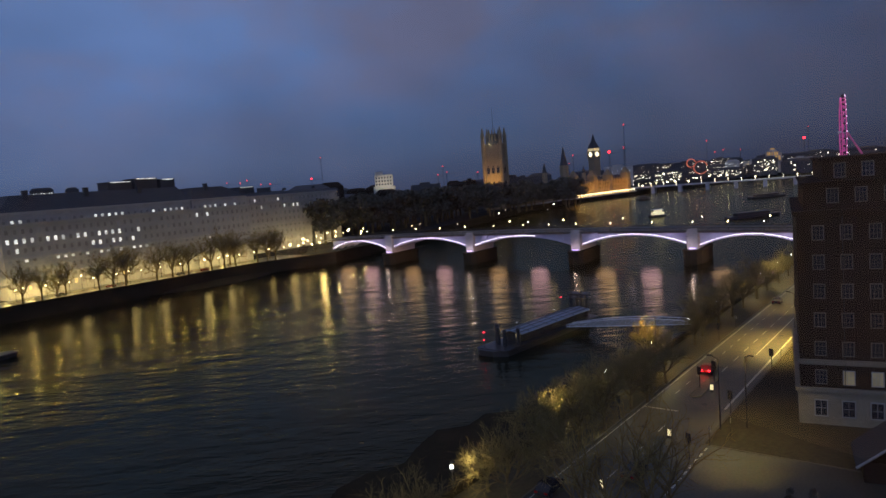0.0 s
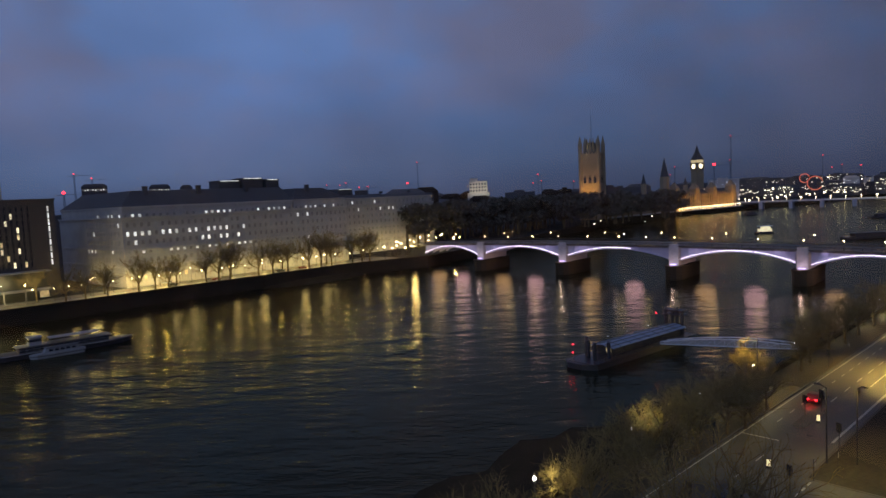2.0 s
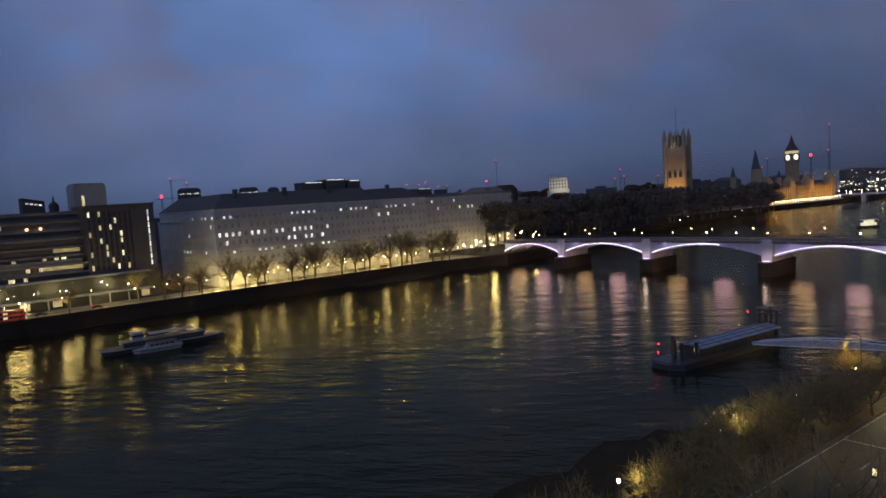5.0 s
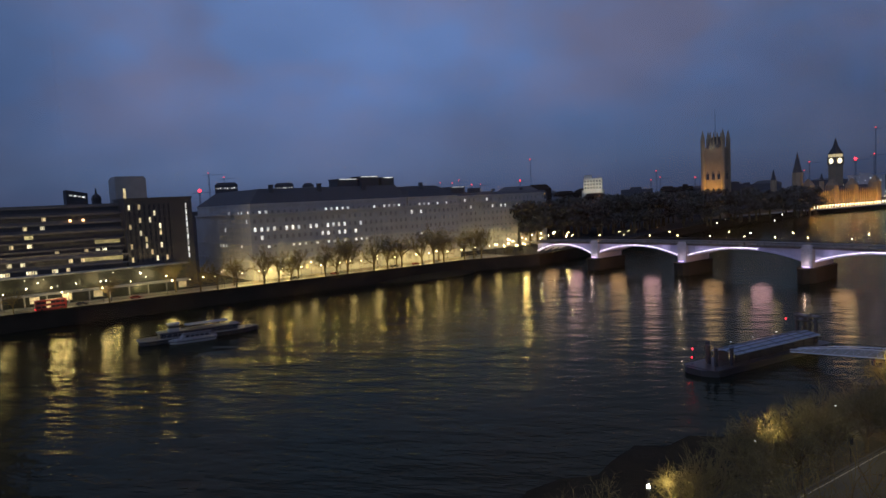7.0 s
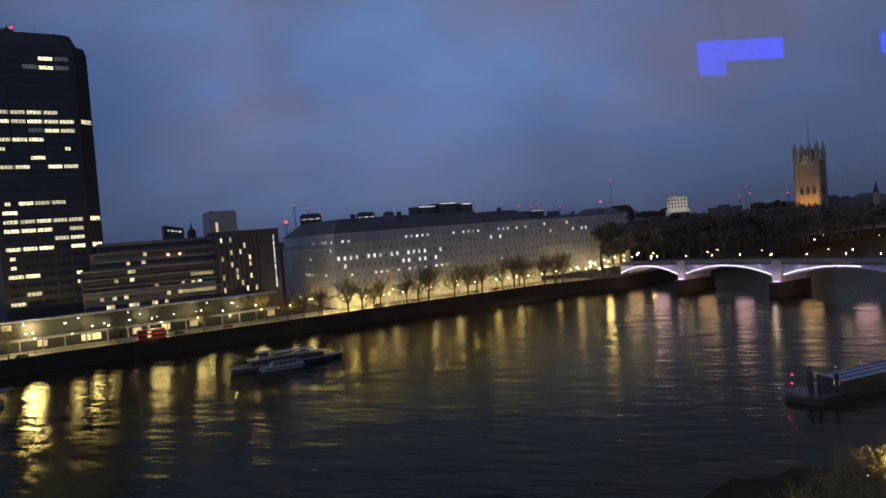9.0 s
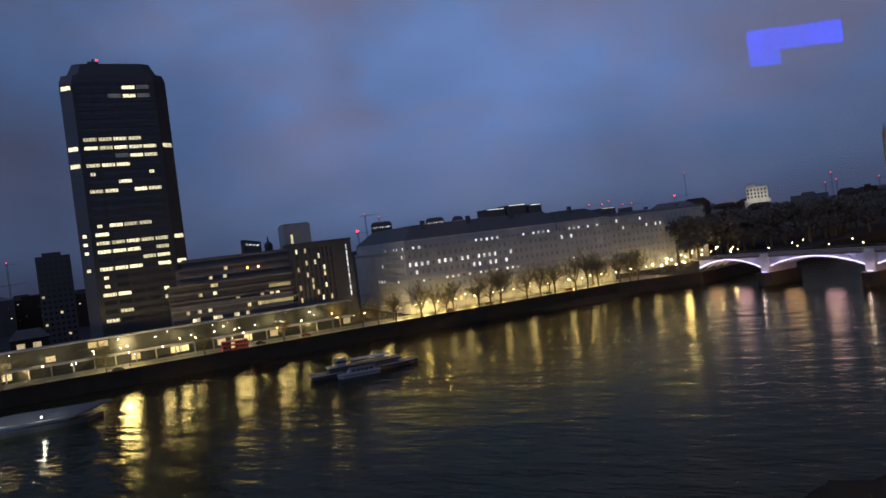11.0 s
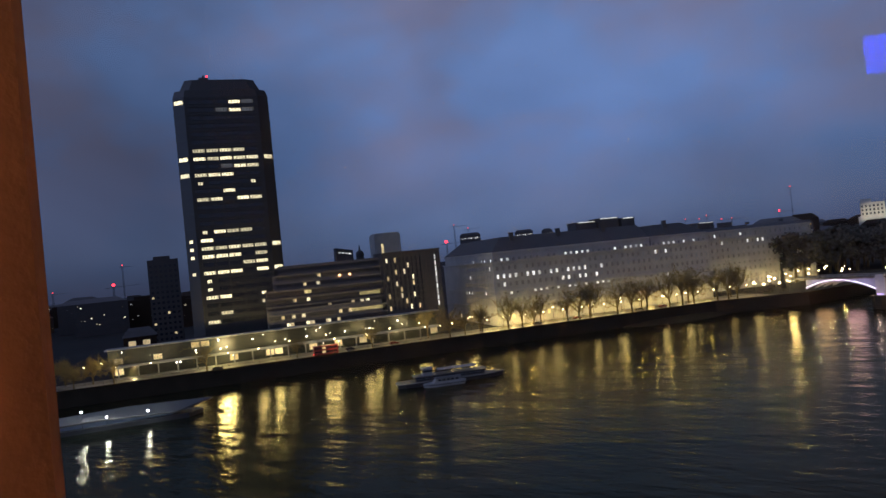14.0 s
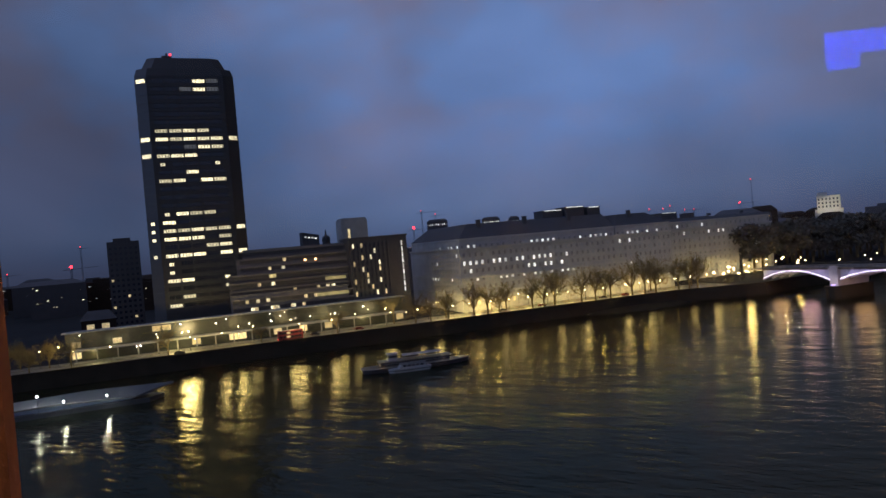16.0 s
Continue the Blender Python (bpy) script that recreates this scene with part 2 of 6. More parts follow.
def prism(bm, pts, z0, z1, mi=0, top=None):
    """An upright prism over a plan outline (counter-clockwise); top: another outline for the upper end."""
    lo = [bm.verts.new((x, y, z0)) for x, y in pts]
    hi = [bm.verts.new((x, y, z1)) for x, y in (top or pts)]
    n = len(pts)
    for i in range(n):
        bm.faces.new((lo[i], lo[(i + 1) % n], hi[(i + 1) % n], hi[i])).material_index = mi
    bm.faces.new(hi).material_index = mi
    bm.faces.new(lo[::-1]).material_index = mi


def tube(bm, p0, p1, r0, r1, n=8, mi=0):
    p0, p1 = Vector(p0), Vector(p1)
    q = (p1 - p0).to_track_quat("Z", "Y")
    rings = []
    for p, r in ((p0, r0), (p1, r1)):
        rings.append([bm.verts.new(p + q @ Vector((r * math.cos(2 * math.pi * i / n), r * math.sin(2 * math.pi * i / n), 0))) for i in range(n)])
    for i in range(n):
        bm.faces.new((rings[0][i], rings[0][(i + 1) % n], rings[1][(i + 1) % n], rings[1][i])).material_index = mi
    bm.faces.new(rings[0][::-1]).material_index = mi
    bm.faces.new(rings[1]).material_index = mi


def ball(bm, p, r, mi=0, squash=1.0, seg=8):
    m = Matrix.Translation(p) @ Matrix.Diagonal((r, r, r * squash, 1))
    made = bmesh.ops.create_uvsphere(bm, u_segments=seg, v_segments=max(4, seg // 2 + 1), radius=1.0, matrix=m)
    for fc in {fc for v in made["verts"] for fc in v.link_faces}:
        fc.material_index = mi
        fc.smooth = True


def finish(name, bm, mats):
    me = bpy.data.meshes.new(name)
    bm.normal_update()
    bm.to_mesh(me)
    bm.free()
    for mt in mats if isinstance(mats, (list, tuple)) else [mats]:
        me.materials.append(mt)
    return me


def part(name, bm, mats, parent=None, label="", m=None):
    """A bmesh (or a ready mesh) as one mesh object under a thing or a part."""
    pane = None
    if isinstance(bm, tuple):
        bm, pane = bm
    me = bm if isinstance(bm, bpy.types.Mesh) else finish(name, bm, mats)
    o = new(name, me)
    if pane:
        new("pane", pane).parent = o
    if parent:
        o.parent = parent
    if m is not None:
        o.matrix_basis = m
    if label:
        o["label"] = label
    return o


def thing(name, m, label, category, group="", kind=""):
    e = new(name)
    e.matrix_basis = m
    return tagged(e, label, category, group, kind)


# ---------------------------------------------------------------- plan
GROUND = 5.3
WX, WY = Vector((0.572, 0.820)), Vector((-0.820, 0.572))  # along and inland of the west river wall
W0 = Vector((-250.0, 141.0))
UX, UY = Vector((0.8343, -0.5513)), Vector((0.5513, 0.8343))  # along and across the near bridge
U0 = Vector((-62.1, 380.8))
EX, EY = Vector((0.622, 0.783)), Vector((-0.783, 0.622))  # along the east wall, and towards the river
E0 = Vector((-1.3, 73.0))


def west(k, off, z=GROUND, turn=0.0):
    p = W0 + WX * k + WY * off
    return pose(p.x, p.y, z, 0, 0, 55.1 + turn)


def east(k, off, z=GROUND, turn=0.0):
    p = E0 + EX * k + EY * off
    return pose(p.x, p.y, z, 0, 0, 51.5 + turn)


def polar(az, dist):
    return Vector((-math.sin(radians(az)) * dist, math.cos(radians(az)) * dist))


def along(o, ax, k, off_axis, off):
    return o + ax * k + off_axis * off


# ---------------------------------------------------------------- river, land and river walls
bm = bm_new()
bm.faces.new([bm.verts.new(p) for p in ((-4500, -1500, 0), (4500, -1500, 0), (4500, 4800, 0), (-4500, 4800, 0))])
tagged(part("water", bm, WATER), "dark rippled tidal river at dusk", "river", kind="structure")


def wp(k, off=0.0):
    p = W0 + WX * k + WY * off
    return (p.x, p.y)


def ep(k, off=0.0):
    p = E0 + EX * k + EY * off
    return (p.x, p.y)


WEST_EDGE = [wp(-600), wp(0), wp(120), wp(200), wp(262), (-62.0, 384.0), (-20, 480), (60, 700), (186, 918), (300, 1032), (470, 1190), (800, 1560), (1500, 2100)]
EAST_EDGE = [ep(-500), ep(0), ep(120), ep(228), (150, 268), (300, 560), (505, 925), (640, 1080), (900, 1330), (1600, 1700)]


def land(name, edge, far, label):
    bm = bm_new()
    pts = edge + far
    top = [bm.verts.new((x, y, GROUND)) for x, y in pts]
    fc = bm.faces.new(top)
    bmesh.ops.triangulate(bm, faces=[fc])
    bm.normal_update()
    for fq in bm.faces:
        if fq.normal.z < 0:
            fq.normal_flip()
    tagged(part(name, bm, LAND), label, "ground", kind="structure")


land("ground", WEST_EDGE, [(1500, 4700), (-4400, 4700), (-4400, -1200)], "dark city ground on the far bank")
land("ground", EAST_EDGE, [(4400, 1700), (4400, -1200)], "dark city ground on the near bank")


def river_wall(name, edge, side, label):
    """A battered stone wall with a parapet along a bank."""
    bm = bm_new()
    for (x0, y0), (x1, y1) in zip(edge, edge[1:]):
        d = Vector((x1 - x0, y1 - y0))
        ln = d.length
        d.normalize()
        nn = Vector((-d.y, d.x)) * side
        prof = [(-0.9, -3.0), (0.0, GROUND - 0.3), (-0.12, GROUND - 0.3), (-0.12, GROUND), (0.05, GROUND + 0.02), (0.05, GROUND + 0.95), (-0.08, GROUND + 0.98), (-0.08, GROUND + 1.15), (0.55, GROUND + 1.15), (0.55, GROUND + 0.98), (0.45, GROUND + 0.95), (0.45, GROUND - 0.1), (2.0, GROUND - 0.1), (2.0, -3.0)]
        rings = []
        for s in (0, ln):
            rings.append([bm.verts.new((x0 + d.x * s + nn.x * o, y0 + d.y * s + nn.y * o, z)) for o, z in prof])
        for i in range(len(prof)):
            j = (i + 1) % len(prof)
            bm.faces.new((rings[0][i], rings[0][j], rings[1][j], rings[1][i]))
    bmesh.ops.recalc_face_normals(bm, faces=bm.faces)
    tagged(part(name, bm, DARKSTONE), label, "river wall", kind="structure")


river_wall("wall_west", WEST_EDGE[:11], 1, "dark stained stone embankment wall with parapet")
river_wall("wall_east", EAST_EDGE[:8], -1, "dark stone embankment wall with parapet")


def strip(name, place, k0, k1, o0, o1, z, mt, label, cat, steps=1):
    bm = bm_new()
    box(bm, 0, k1 - k0, o0, o1, -0.15, 0)
    return tagged(part(name, bm, mt, m=place(k0, 0, z)), label, cat, kind="structure")


# ---------------------------------------------------------------- trees
def tree_meshes(seed, height, spread, twigs, thick=0.3, boughs=(6, 5, 6)):
    """A bare tree: tapered trunk and limbs, and a wide crown of fine twigs."""
    rnd = random.Random(seed)
    wood, fine = [], []

    def grow(p, d, length, r, level):
        n = 3
        pts = [p]
        bend = (0.05, 0.2, 0.28, 0.34, 0.4)[level]
        for i in range(n):
            d = (d + Vector((rnd.uniform(-bend, bend), rnd.uniform(-bend, bend), rnd.uniform(-bend, bend * 1.25)))).normalized()
            p = p + d * (length / n)
            pts.append(p)
        for i in range(n):
            ra, rb = r * (1 - 0.4 * i / n), r * (1 - 0.4 * (i + 1) / n)
            (wood if level < 3 else fine).append((pts[i], pts[i + 1], ra, rb))
        if level == 4:
            return
        kids = (*boughs, twigs)[level]
        turn0 = rnd.uniform(0, 6.283)
        for c in range(kids):
            at = pts[1 + (c % n)] if level else pts[2 + c % 2]
            ang = turn0 + 6.283 * c / kids + rnd.uniform(-0.5, 0.5)
            tilt = rnd.uniform(0.45, 1.05) * spread
            ref = Vector((1, 0, 0)) if abs(d.x) < 0.8 else Vector((0, 1, 0))
            s1 = d.cross(ref).normalized()
            s2 = d.cross(s1)
            nd = (d * math.cos(tilt) + (s1 * math.cos(ang) + s2 * math.sin(ang)) * math.sin(tilt) + Vector((0, 0, 0.1))).normalized()
            grow(at, nd, length * ((0.95, 0.7, 0.68, 0.62)[level]) * rnd.uniform(0.75, 1.2), r * (0.55, 0.5, 0.5, 0.5)[level], level + 1)

    grow(Vector((0, 0, -0.2)), Vector((0, 0, 1)), height * 0.36, thick, 0)
    out = []
    for segs, sides in ((wood, 6), (fine, 3)):
        vs, fs = [], []
        for a, b, ra, rb in segs:
            q = (b - a).to_track_quat("Z", "Y")
            base = len(vs)
            for p, r in ((a, max(ra, 0.02)), (b, max(rb, 0.015))):
                for i in range(sides):
                    an = 6.2832 * i / sides
                    vs.append(p + q @ Vector((r * math.cos(an), r * math.sin(an), 0)))
            for i in range(sides):
                j = (i + 1) % sides
                fs.append((base + i, base + j, base + sides + j, base + sides + i))
        me = bpy.data.meshes.new("trunk" if sides == 6 else "crown")
        me.from_pydata(vs, [], fs)
        me.materials.append(BARK if sides == 6 else TWIG)
        out.append(me)
    return out


TREES = [tree_meshes(s, h, sp, tw) for s, h, sp, tw in ((3, 10.0, 1.0, 7), (5, 11.0, 0.95, 7), (8, 9.5, 1.05, 8), (11, 10.5, 1.0, 7))]
TREES += [tree_meshes(s, h, 0.75, 3, 0.24, (5, 4, 4)) for s, h in ((21, 15.0), (23, 13.5))]
TREES += [tree_meshes(s, h, 0.95, 4, 0.26, (5, 5, 5)) for s, h in ((31, 11.0), (33, 10.0), (35, 10.5))]


def bare_tree(m, kind, group, label="bare leafless plane tree beside the road"):
    t = thing("bare_tree", m, label, "tree", group)
    part("trunk", TREES[kind][0], None, t)
    part("crown", TREES[kind][1], None, t)
    return t


def scaled(m, s):
    return m @ Matrix.Diagonal((s, s, s, 1))


rnd = random.Random(4)

# ---------------------------------------------------------------- windows and offices
def window_mesh(w, h, pane, frame_mat, bars=0, depth=0.14):
    """A window's frame and its recessed pane; the origin is the sill's middle on the wall face, y inwards."""
    bm = bm_new()
    t = 0.12
    loops = []
    for y, o in ((0.02, t), (-depth, t), (-depth, 0.0), (0.0, 0.0)):
        loops.append([bm.verts.new(p) for p in ((-w / 2 - o, y, -o), (w / 2 + o, y, -o), (w / 2 + o, y, h + o), (-w / 2 - o, y, h + o))])
    for a, b in zip(loops, loops[1:]):
        for i in range(4):
            k = (i + 1) % 4
            bm.faces.new((a[i], a[k], b[k], b[i]))
    bmesh.ops.recalc_face_normals(bm, faces=bm.faces)
    for i in range(bars):
        x = -w / 2 + w * (i + 1) / (bars + 1)
        box(bm, x - 0.03, x + 0.03, -0.08, 0.0, 0, h)
        box(bm, -w / 2, w / 2, -0.075, 0.0, h * (i + 1) / (bars + 1) - 0.025, h * (i + 1) / (bars + 1) + 0.025)
    fr = finish("window", bm, frame_mat)
    bm = bm_new()
    box(bm, -w / 2, w / 2, -0.03, -0.01, 0, h)
    return fr, finish("pane", bm, pane)


def gabled(bm, x0, x1, y0, y1, z0, z1, hip, mi=0):
    """A hipped roof over a rectangle."""
    ym = (y0 + y1) / 2
    v = [bm.verts.new(p) for p in ((x0, y0, z0), (x1, y0, z0), (x1, y1, z0), (x0, y1, z0), (x0 + hip, ym, z1), (x1 - hip, ym, z1))]
    for q in ((0, 1, 5, 4), (2, 3, 4, 5), (1, 2, 5), (3, 0, 4), (3, 2, 1, 0)):
        bm.faces.new([v[i] for i in q]).material_index = mi


# stone office blocks on the far bank
def stone_block(k0, k1, off, depth, eave, ridge, label, rows, lit, pitch, seed, roof_boxes=(), hips=(9, 9), end_lit=None):
    L = k1 - k0
    b = thing("office_block", west(k0, off), label, "office building")
    bm = bm_new()
    box(bm, 0, L, 0, depth, 0, eave - GROUND - 5)
    part("wall", bm, STONE, b)
    bm = bm_new()
    box(bm, 0.9, L, 1.2, depth - 1, eave - GROUND - 5, eave - GROUND)
    part("attic", bm, STONE, b)
    for z, d in ((eave - GROUND - 5.0, 0.9), (9.0, 0.45), (17.0, 0.35), (eave - GROUND - 0.1, 0.6)):
        bm = bm_new()
        y0 = 1.2 if z > eave - GROUND - 1 else 0
        x0 = 0.9 - 0.3 if y0 else -d
        box(bm, x0, L, y0 - d, y0 + 0.3, z, z + 0.7)
        box(bm, x0, L, y0 - d * 0.6, y0 + 0.3, z - 0.35, z)
        if end_lit:
            box(bm, x0, x0 + d + 0.3, y0 + 0.3, depth - 1, z, z + 0.7)
        part("cornice", bm, STONE, b)
    bm = bm_new()
    y1, h0, h1 = depth - 0.8, *hips
    prism(bm, [(0.5, 0.8), (L, 0.8), (L, y1), (0.5, y1)], eave - GROUND + 0.6, ridge - GROUND, top=[(0.5 + h0, 10), (L - h1, 10), (L - h1, y1 - 9), (0.5 + h0, y1 - 9)])
    part("roof", bm, SLATE, b)
    # chimney stacks along the roof
    for x in range(14, int(L) - 8, 27):
        bm = bm_new()
        box(bm, x, x + 2.2, 7.0, 8.4, eave - GROUND + 3, ridge - GROUND + 1.6)
        box(bm, x - 0.15, x + 2.35, 6.85, 8.55, ridge - GROUND + 1.6, ridge - GROUND + 1.9)
        part("chimney", bm, SLATE, b)
    for x0, x1, z1 in roof_boxes:
        rb_m = bm_new()
        prism(rb_m, [(x0, 12), (x1, 12), (x1, 22), (x0, 22)], eave - GROUND + 2, z1 - GROUND)
        box(rb_m, x0 - 0.3, x1 + 0.3, 11.7, 22.3, z1 - GROUND, z1 - GROUND + 0.4)
        rb_o = part("plant_room", rb_m, SLATE, b)
        sb = bm_new()
        box(sb, x0 + 1, x1 - 1, 11.5, 11.68, z1 - GROUND - 0.1, z1 - GROUND + 0.35)
        part("light_strip", sb, LITCOOL, rb_o, "thin white light strip")
    meshes = {"#": window_mesh(1.35, 2.0, LITCOOL, STONE), "w": window_mesh(1.35, 2.0, LITWARM, STONE), "d": window_mesh(1.35, 2.0, LITDIM, STONE), ".": window_mesh(1.35, 2.0, GLASS, STONE), "p": window_mesh(1.35, 2.0, PALEGLASS, STONE)}
    r2 = random.Random(seed)
    n = int(L / pitch)
    for r, z in enumerate(rows):
        text = lit.get(r, "")
        for c in range(n):
            ch = text[c] if c < len(text) else "."
            if ch == ".":
                ch = r2.choice("pppppppppd")
            part("window", meshes[ch], None, b, m=pose((c + 0.7) * pitch, 1.2 if z > eave - 5.2 else 0.0, z - 1.0 - GROUND))
    # ground-floor piers
    for c in range(0, n, 2):
        pm = bm_new()
        box(pm, (c + 0.2) * pitch - 0.5, (c + 0.2) * pitch + 0.5, -0.25, 0.1, 0, 8.6)
        part("pilaster", pm, STONE, b)
    # windows of the end wall that faces upstream
    for r, text in (end_lit or {}).items():
        for c, ch in enumerate(text):
            part("window", meshes[ch], None, b, m=pose(0.9 if rows[r] > eave - 5.2 else 0.0, 4.0 + c * 4.2, rows[r] - 1.0 - GROUND, 0, 0, -90))
    return b


ROWS_Z = (9.6, 13.5, 17.6, 21.8, 25.9, 30.0, 34.1, 38.0)
stone_block(153.5, 247, 28, 80, 42.0, 50.0, "long grey stone office block with slate roof and lit windows", ROWS_Z, {
    0: "..w.....w......w", 1: "....d.....",
    3: "..#...###.#.##.#.###..", 4: ".#.........##.##.#.", 5: "####.###.##.####..#....d",
    6: "....d..........d", 7: ".##.........#####....#.####.#",
}, 3.3, 21, ((55.9, 68.4, 53.8), (69.9, 82.4, 55.0), (84.5, 92.8, 54.2)), (9, 1.5),
    {2: "pppppppppp", 3: "pp#pppd###", 4: "pppppppppp", 5: "ppppppp#pp", 6: "#pppdppppp", 7: "#p##dp#ppp"})
stone_block(247, 284, 28, 60, 42.0, 49.0, "grey stone office block with a steep slate roof", ROWS_Z, {3: "..#....", 6: "#.#....", 7: "..###.#.#.."}, 3.3, 23, (), (8, 9))
stone_block(302, 388, 55, 40, 41.5, 44.0, "pale stone office block with slate roof beside the bridge", (9.6, 13.5, 17.6, 21.8, 25.9, 30.0, 34.4, 39.0), {
    5: "#....d...", 6: "...#....#.##..#.....", 7: "..#..d.#...d.......",
}, 3.9, 22, ((8, 20, 48.0),), (7, 7))


# dark apartment tower with one lit column of stair windows
ab = thing("apartment_building", west(99, 33.2), "dark clad apartment building with a lit column of windows", "apartment building")
bm = bm_new()
box(bm, 0, 29, 0, 20, 0, 41.5)
part("wall", bm, BLACKCLAD, ab)
bm = bm_new()
box(bm, -0.3, 29.3, -0.5, 20.3, 41.5, 42.2)
part("roof", bm, BLACKCLAD, ab)
am = {"#": window_mesh(0.9, 2.2, LITWHITE, BLACKCLAD, 0), "w": window_mesh(0.9, 2.2, LITWARM, BLACKCLAD, 0), ".": window_mesh(0.9, 2.2, GLASS, BLACKCLAD, 0), "s": window_mesh(0.7, 2.3, LITCOOL, BLACKCLAD, 0)}
APT = ("w....#.w.", "....w....", "w..#..#..", "...w.....", "..#...w..", "w.....#..", "..w.#....", ".....#...", "#.w......")
for r in range(9):
    for c in range(9):
        part("window", am[APT[r][c]], None, ab, m=pose(1.8 + c * 2.1, 0, 13.8 + r * 2.9))
    part("stair_window", am["s"], None, ab, "bright stair window", m=pose(26.3, 0, 14.0 + r * 2.85))

# low stepped office wing with terraces
WINGCON = material("brown_concrete", (0.14, 0.122, 0.10), 0.85, var=0.3, scale=0.3, fine=3.0)
wing = thing("office_wing", west(45, 34.4), "low stepped concrete office wing with strip windows and terraces", "office building")
for i, (x0, x1, y0, z0, z1) in enumerate(((-2, 52, 0, 0, 20), (-2, 54, 3, 20, 28), (2, 54, 6, 28, 36), (5, 54, 9, 36, 40.5))):
    bm = bm_new()
    box(bm, x0, x1, y0, 30, z0, z1)
    part("wall", bm, WINGCON if i != 1 else BLACKCLAD, wing)
WING_LIT = {2: (37, 52), 4: (42, 52), 5: (16, 19)}
for r in range(9):
    z = 8.6 + 3.6 * r
    y0 = 0 if z < 19 else 3 if z < 27 else 6 if z < 35 else 9
    bm = bm_new()
    box(bm, -1.5 + (y0 > 5) * 5, 53.5, y0 - 0.12, y0 + 0.1, z, z + 1.7)
    for i in range(30):
        box(bm, 0 + i * 1.8, 0.12 + i * 1.8, y0 - 0.2, y0 - 0.12, z, z + 1.7)
    part("strip_window", bm, BANDGLASS, wing)
    bm = bm_new()
    box(bm, -2.2 + (y0 > 5) * 5, 54.2, y0 - 1.3, y0, z + 1.75, z + 2.5)
    part("balcony_band", bm, WINGCON, wing)
    if r in WING_LIT:
        a, c = WING_LIT[r]
        bm = bm_new()
        box(bm, a, c, y0 - 0.24, y0 - 0.13, z + 0.1, z + 1.6)
        part("lit_strip", bm, LITSTRIP, wing, "row of warm lit windows")
wing_win = window_mesh(1.6, 1.5, LITWHITE, CONCRETE, 0, 0.12)
wing_win2 = window_mesh(1.4, 1.5, LITWARM, CONCRETE, 0, 0.12)
for i in range(32):
    z = 8.7 + 3.6 * rnd.choice((0, 0, 1, 1, 2, 3, 4, 5, 6, 7))
    y0 = 0 if z < 19 else 3 if z < 27 else 6 if z < 35 else 9
    part("window", rnd.choice((wing_win, wing_win2)), None, wing, m=pose(rnd.uniform(4, 50), y0 - 0.14, z))
for x in (33.5, 38.5):
    bm = bm_new()
    ball(bm, (x, 5.2, 33.6), 0.6)
    part("terrace_lamp", bm, glowing("orange_lamp", (1.0, 0.55, 0.25), 4.0), wing, "glowing orange terrace lamp")

bm = bm_new()
box(bm, 0, 14.5, 0, 14, 0, 53)
box(bm, 0.6, 13.9, 0.6, 13.4, 53, 54)
core = tagged(part("tower_block", bm, CONCRETE, m=west(105, 75, GROUND)), "square dark concrete lift tower behind the offices", "building")
bm = bm_new()
box(bm, 3.4, 4.6, -0.1, 0.0, 41, 48)
part("lit_slot", bm, LITWARM, core, "tall lit slot")
# glazed penthouse with a sloping roof
ph = thing("penthouse", west(83.5, 75), "glazed rooftop penthouse with a sloping roof", "building")
bm = bm_new()
vs = [bm.verts.new(p) for p in ((0, 0, 0), (9, 0, 0), (9, 9, 0), (0, 9, 0), (0, 0, 48.0), (9, 0, 46.2), (9, 9, 46.2), (0, 9, 48.0))]
for q in ((3, 2, 1, 0), (4, 5, 6, 7), (0, 1, 5, 4), (1, 2, 6, 5), (2, 3, 7, 6), (3, 0, 4, 7)):
    bm.faces.new([vs[i] for i in q])
part("wall", bm, SLATE, ph)
for i in range(4):
    bm = bm_new()
    box(bm, 1.2 + i * 1.8, 2.4 + i * 1.8, -0.15, 0.0, 45.0 - i * 0.3, 45.7 - i * 0.3)
    part("window", bm, LITCOOL, ph)
# small domed turret and its roof
tur = thing("turret", west(100, 95), "small dark domed turret over a roof", "turret")
bm = bm_new()
box(bm, -18, 6, -2, 16, 0, 39)
part("roof_block", bm, SLATE, tur)
bm = bm_new()
tube(bm, (0, 0, 38.5), (0, 0, 43.5), 2.4, 2.2, 10)
ball(bm, (0, 0, 43.5), 2.4, squash=1.2, seg=10)
tube(bm, (0, 0, 45.5), (0, 0, 49.5), 0.7, 0.15, 6)
part("dome", bm, SLATE, tur)


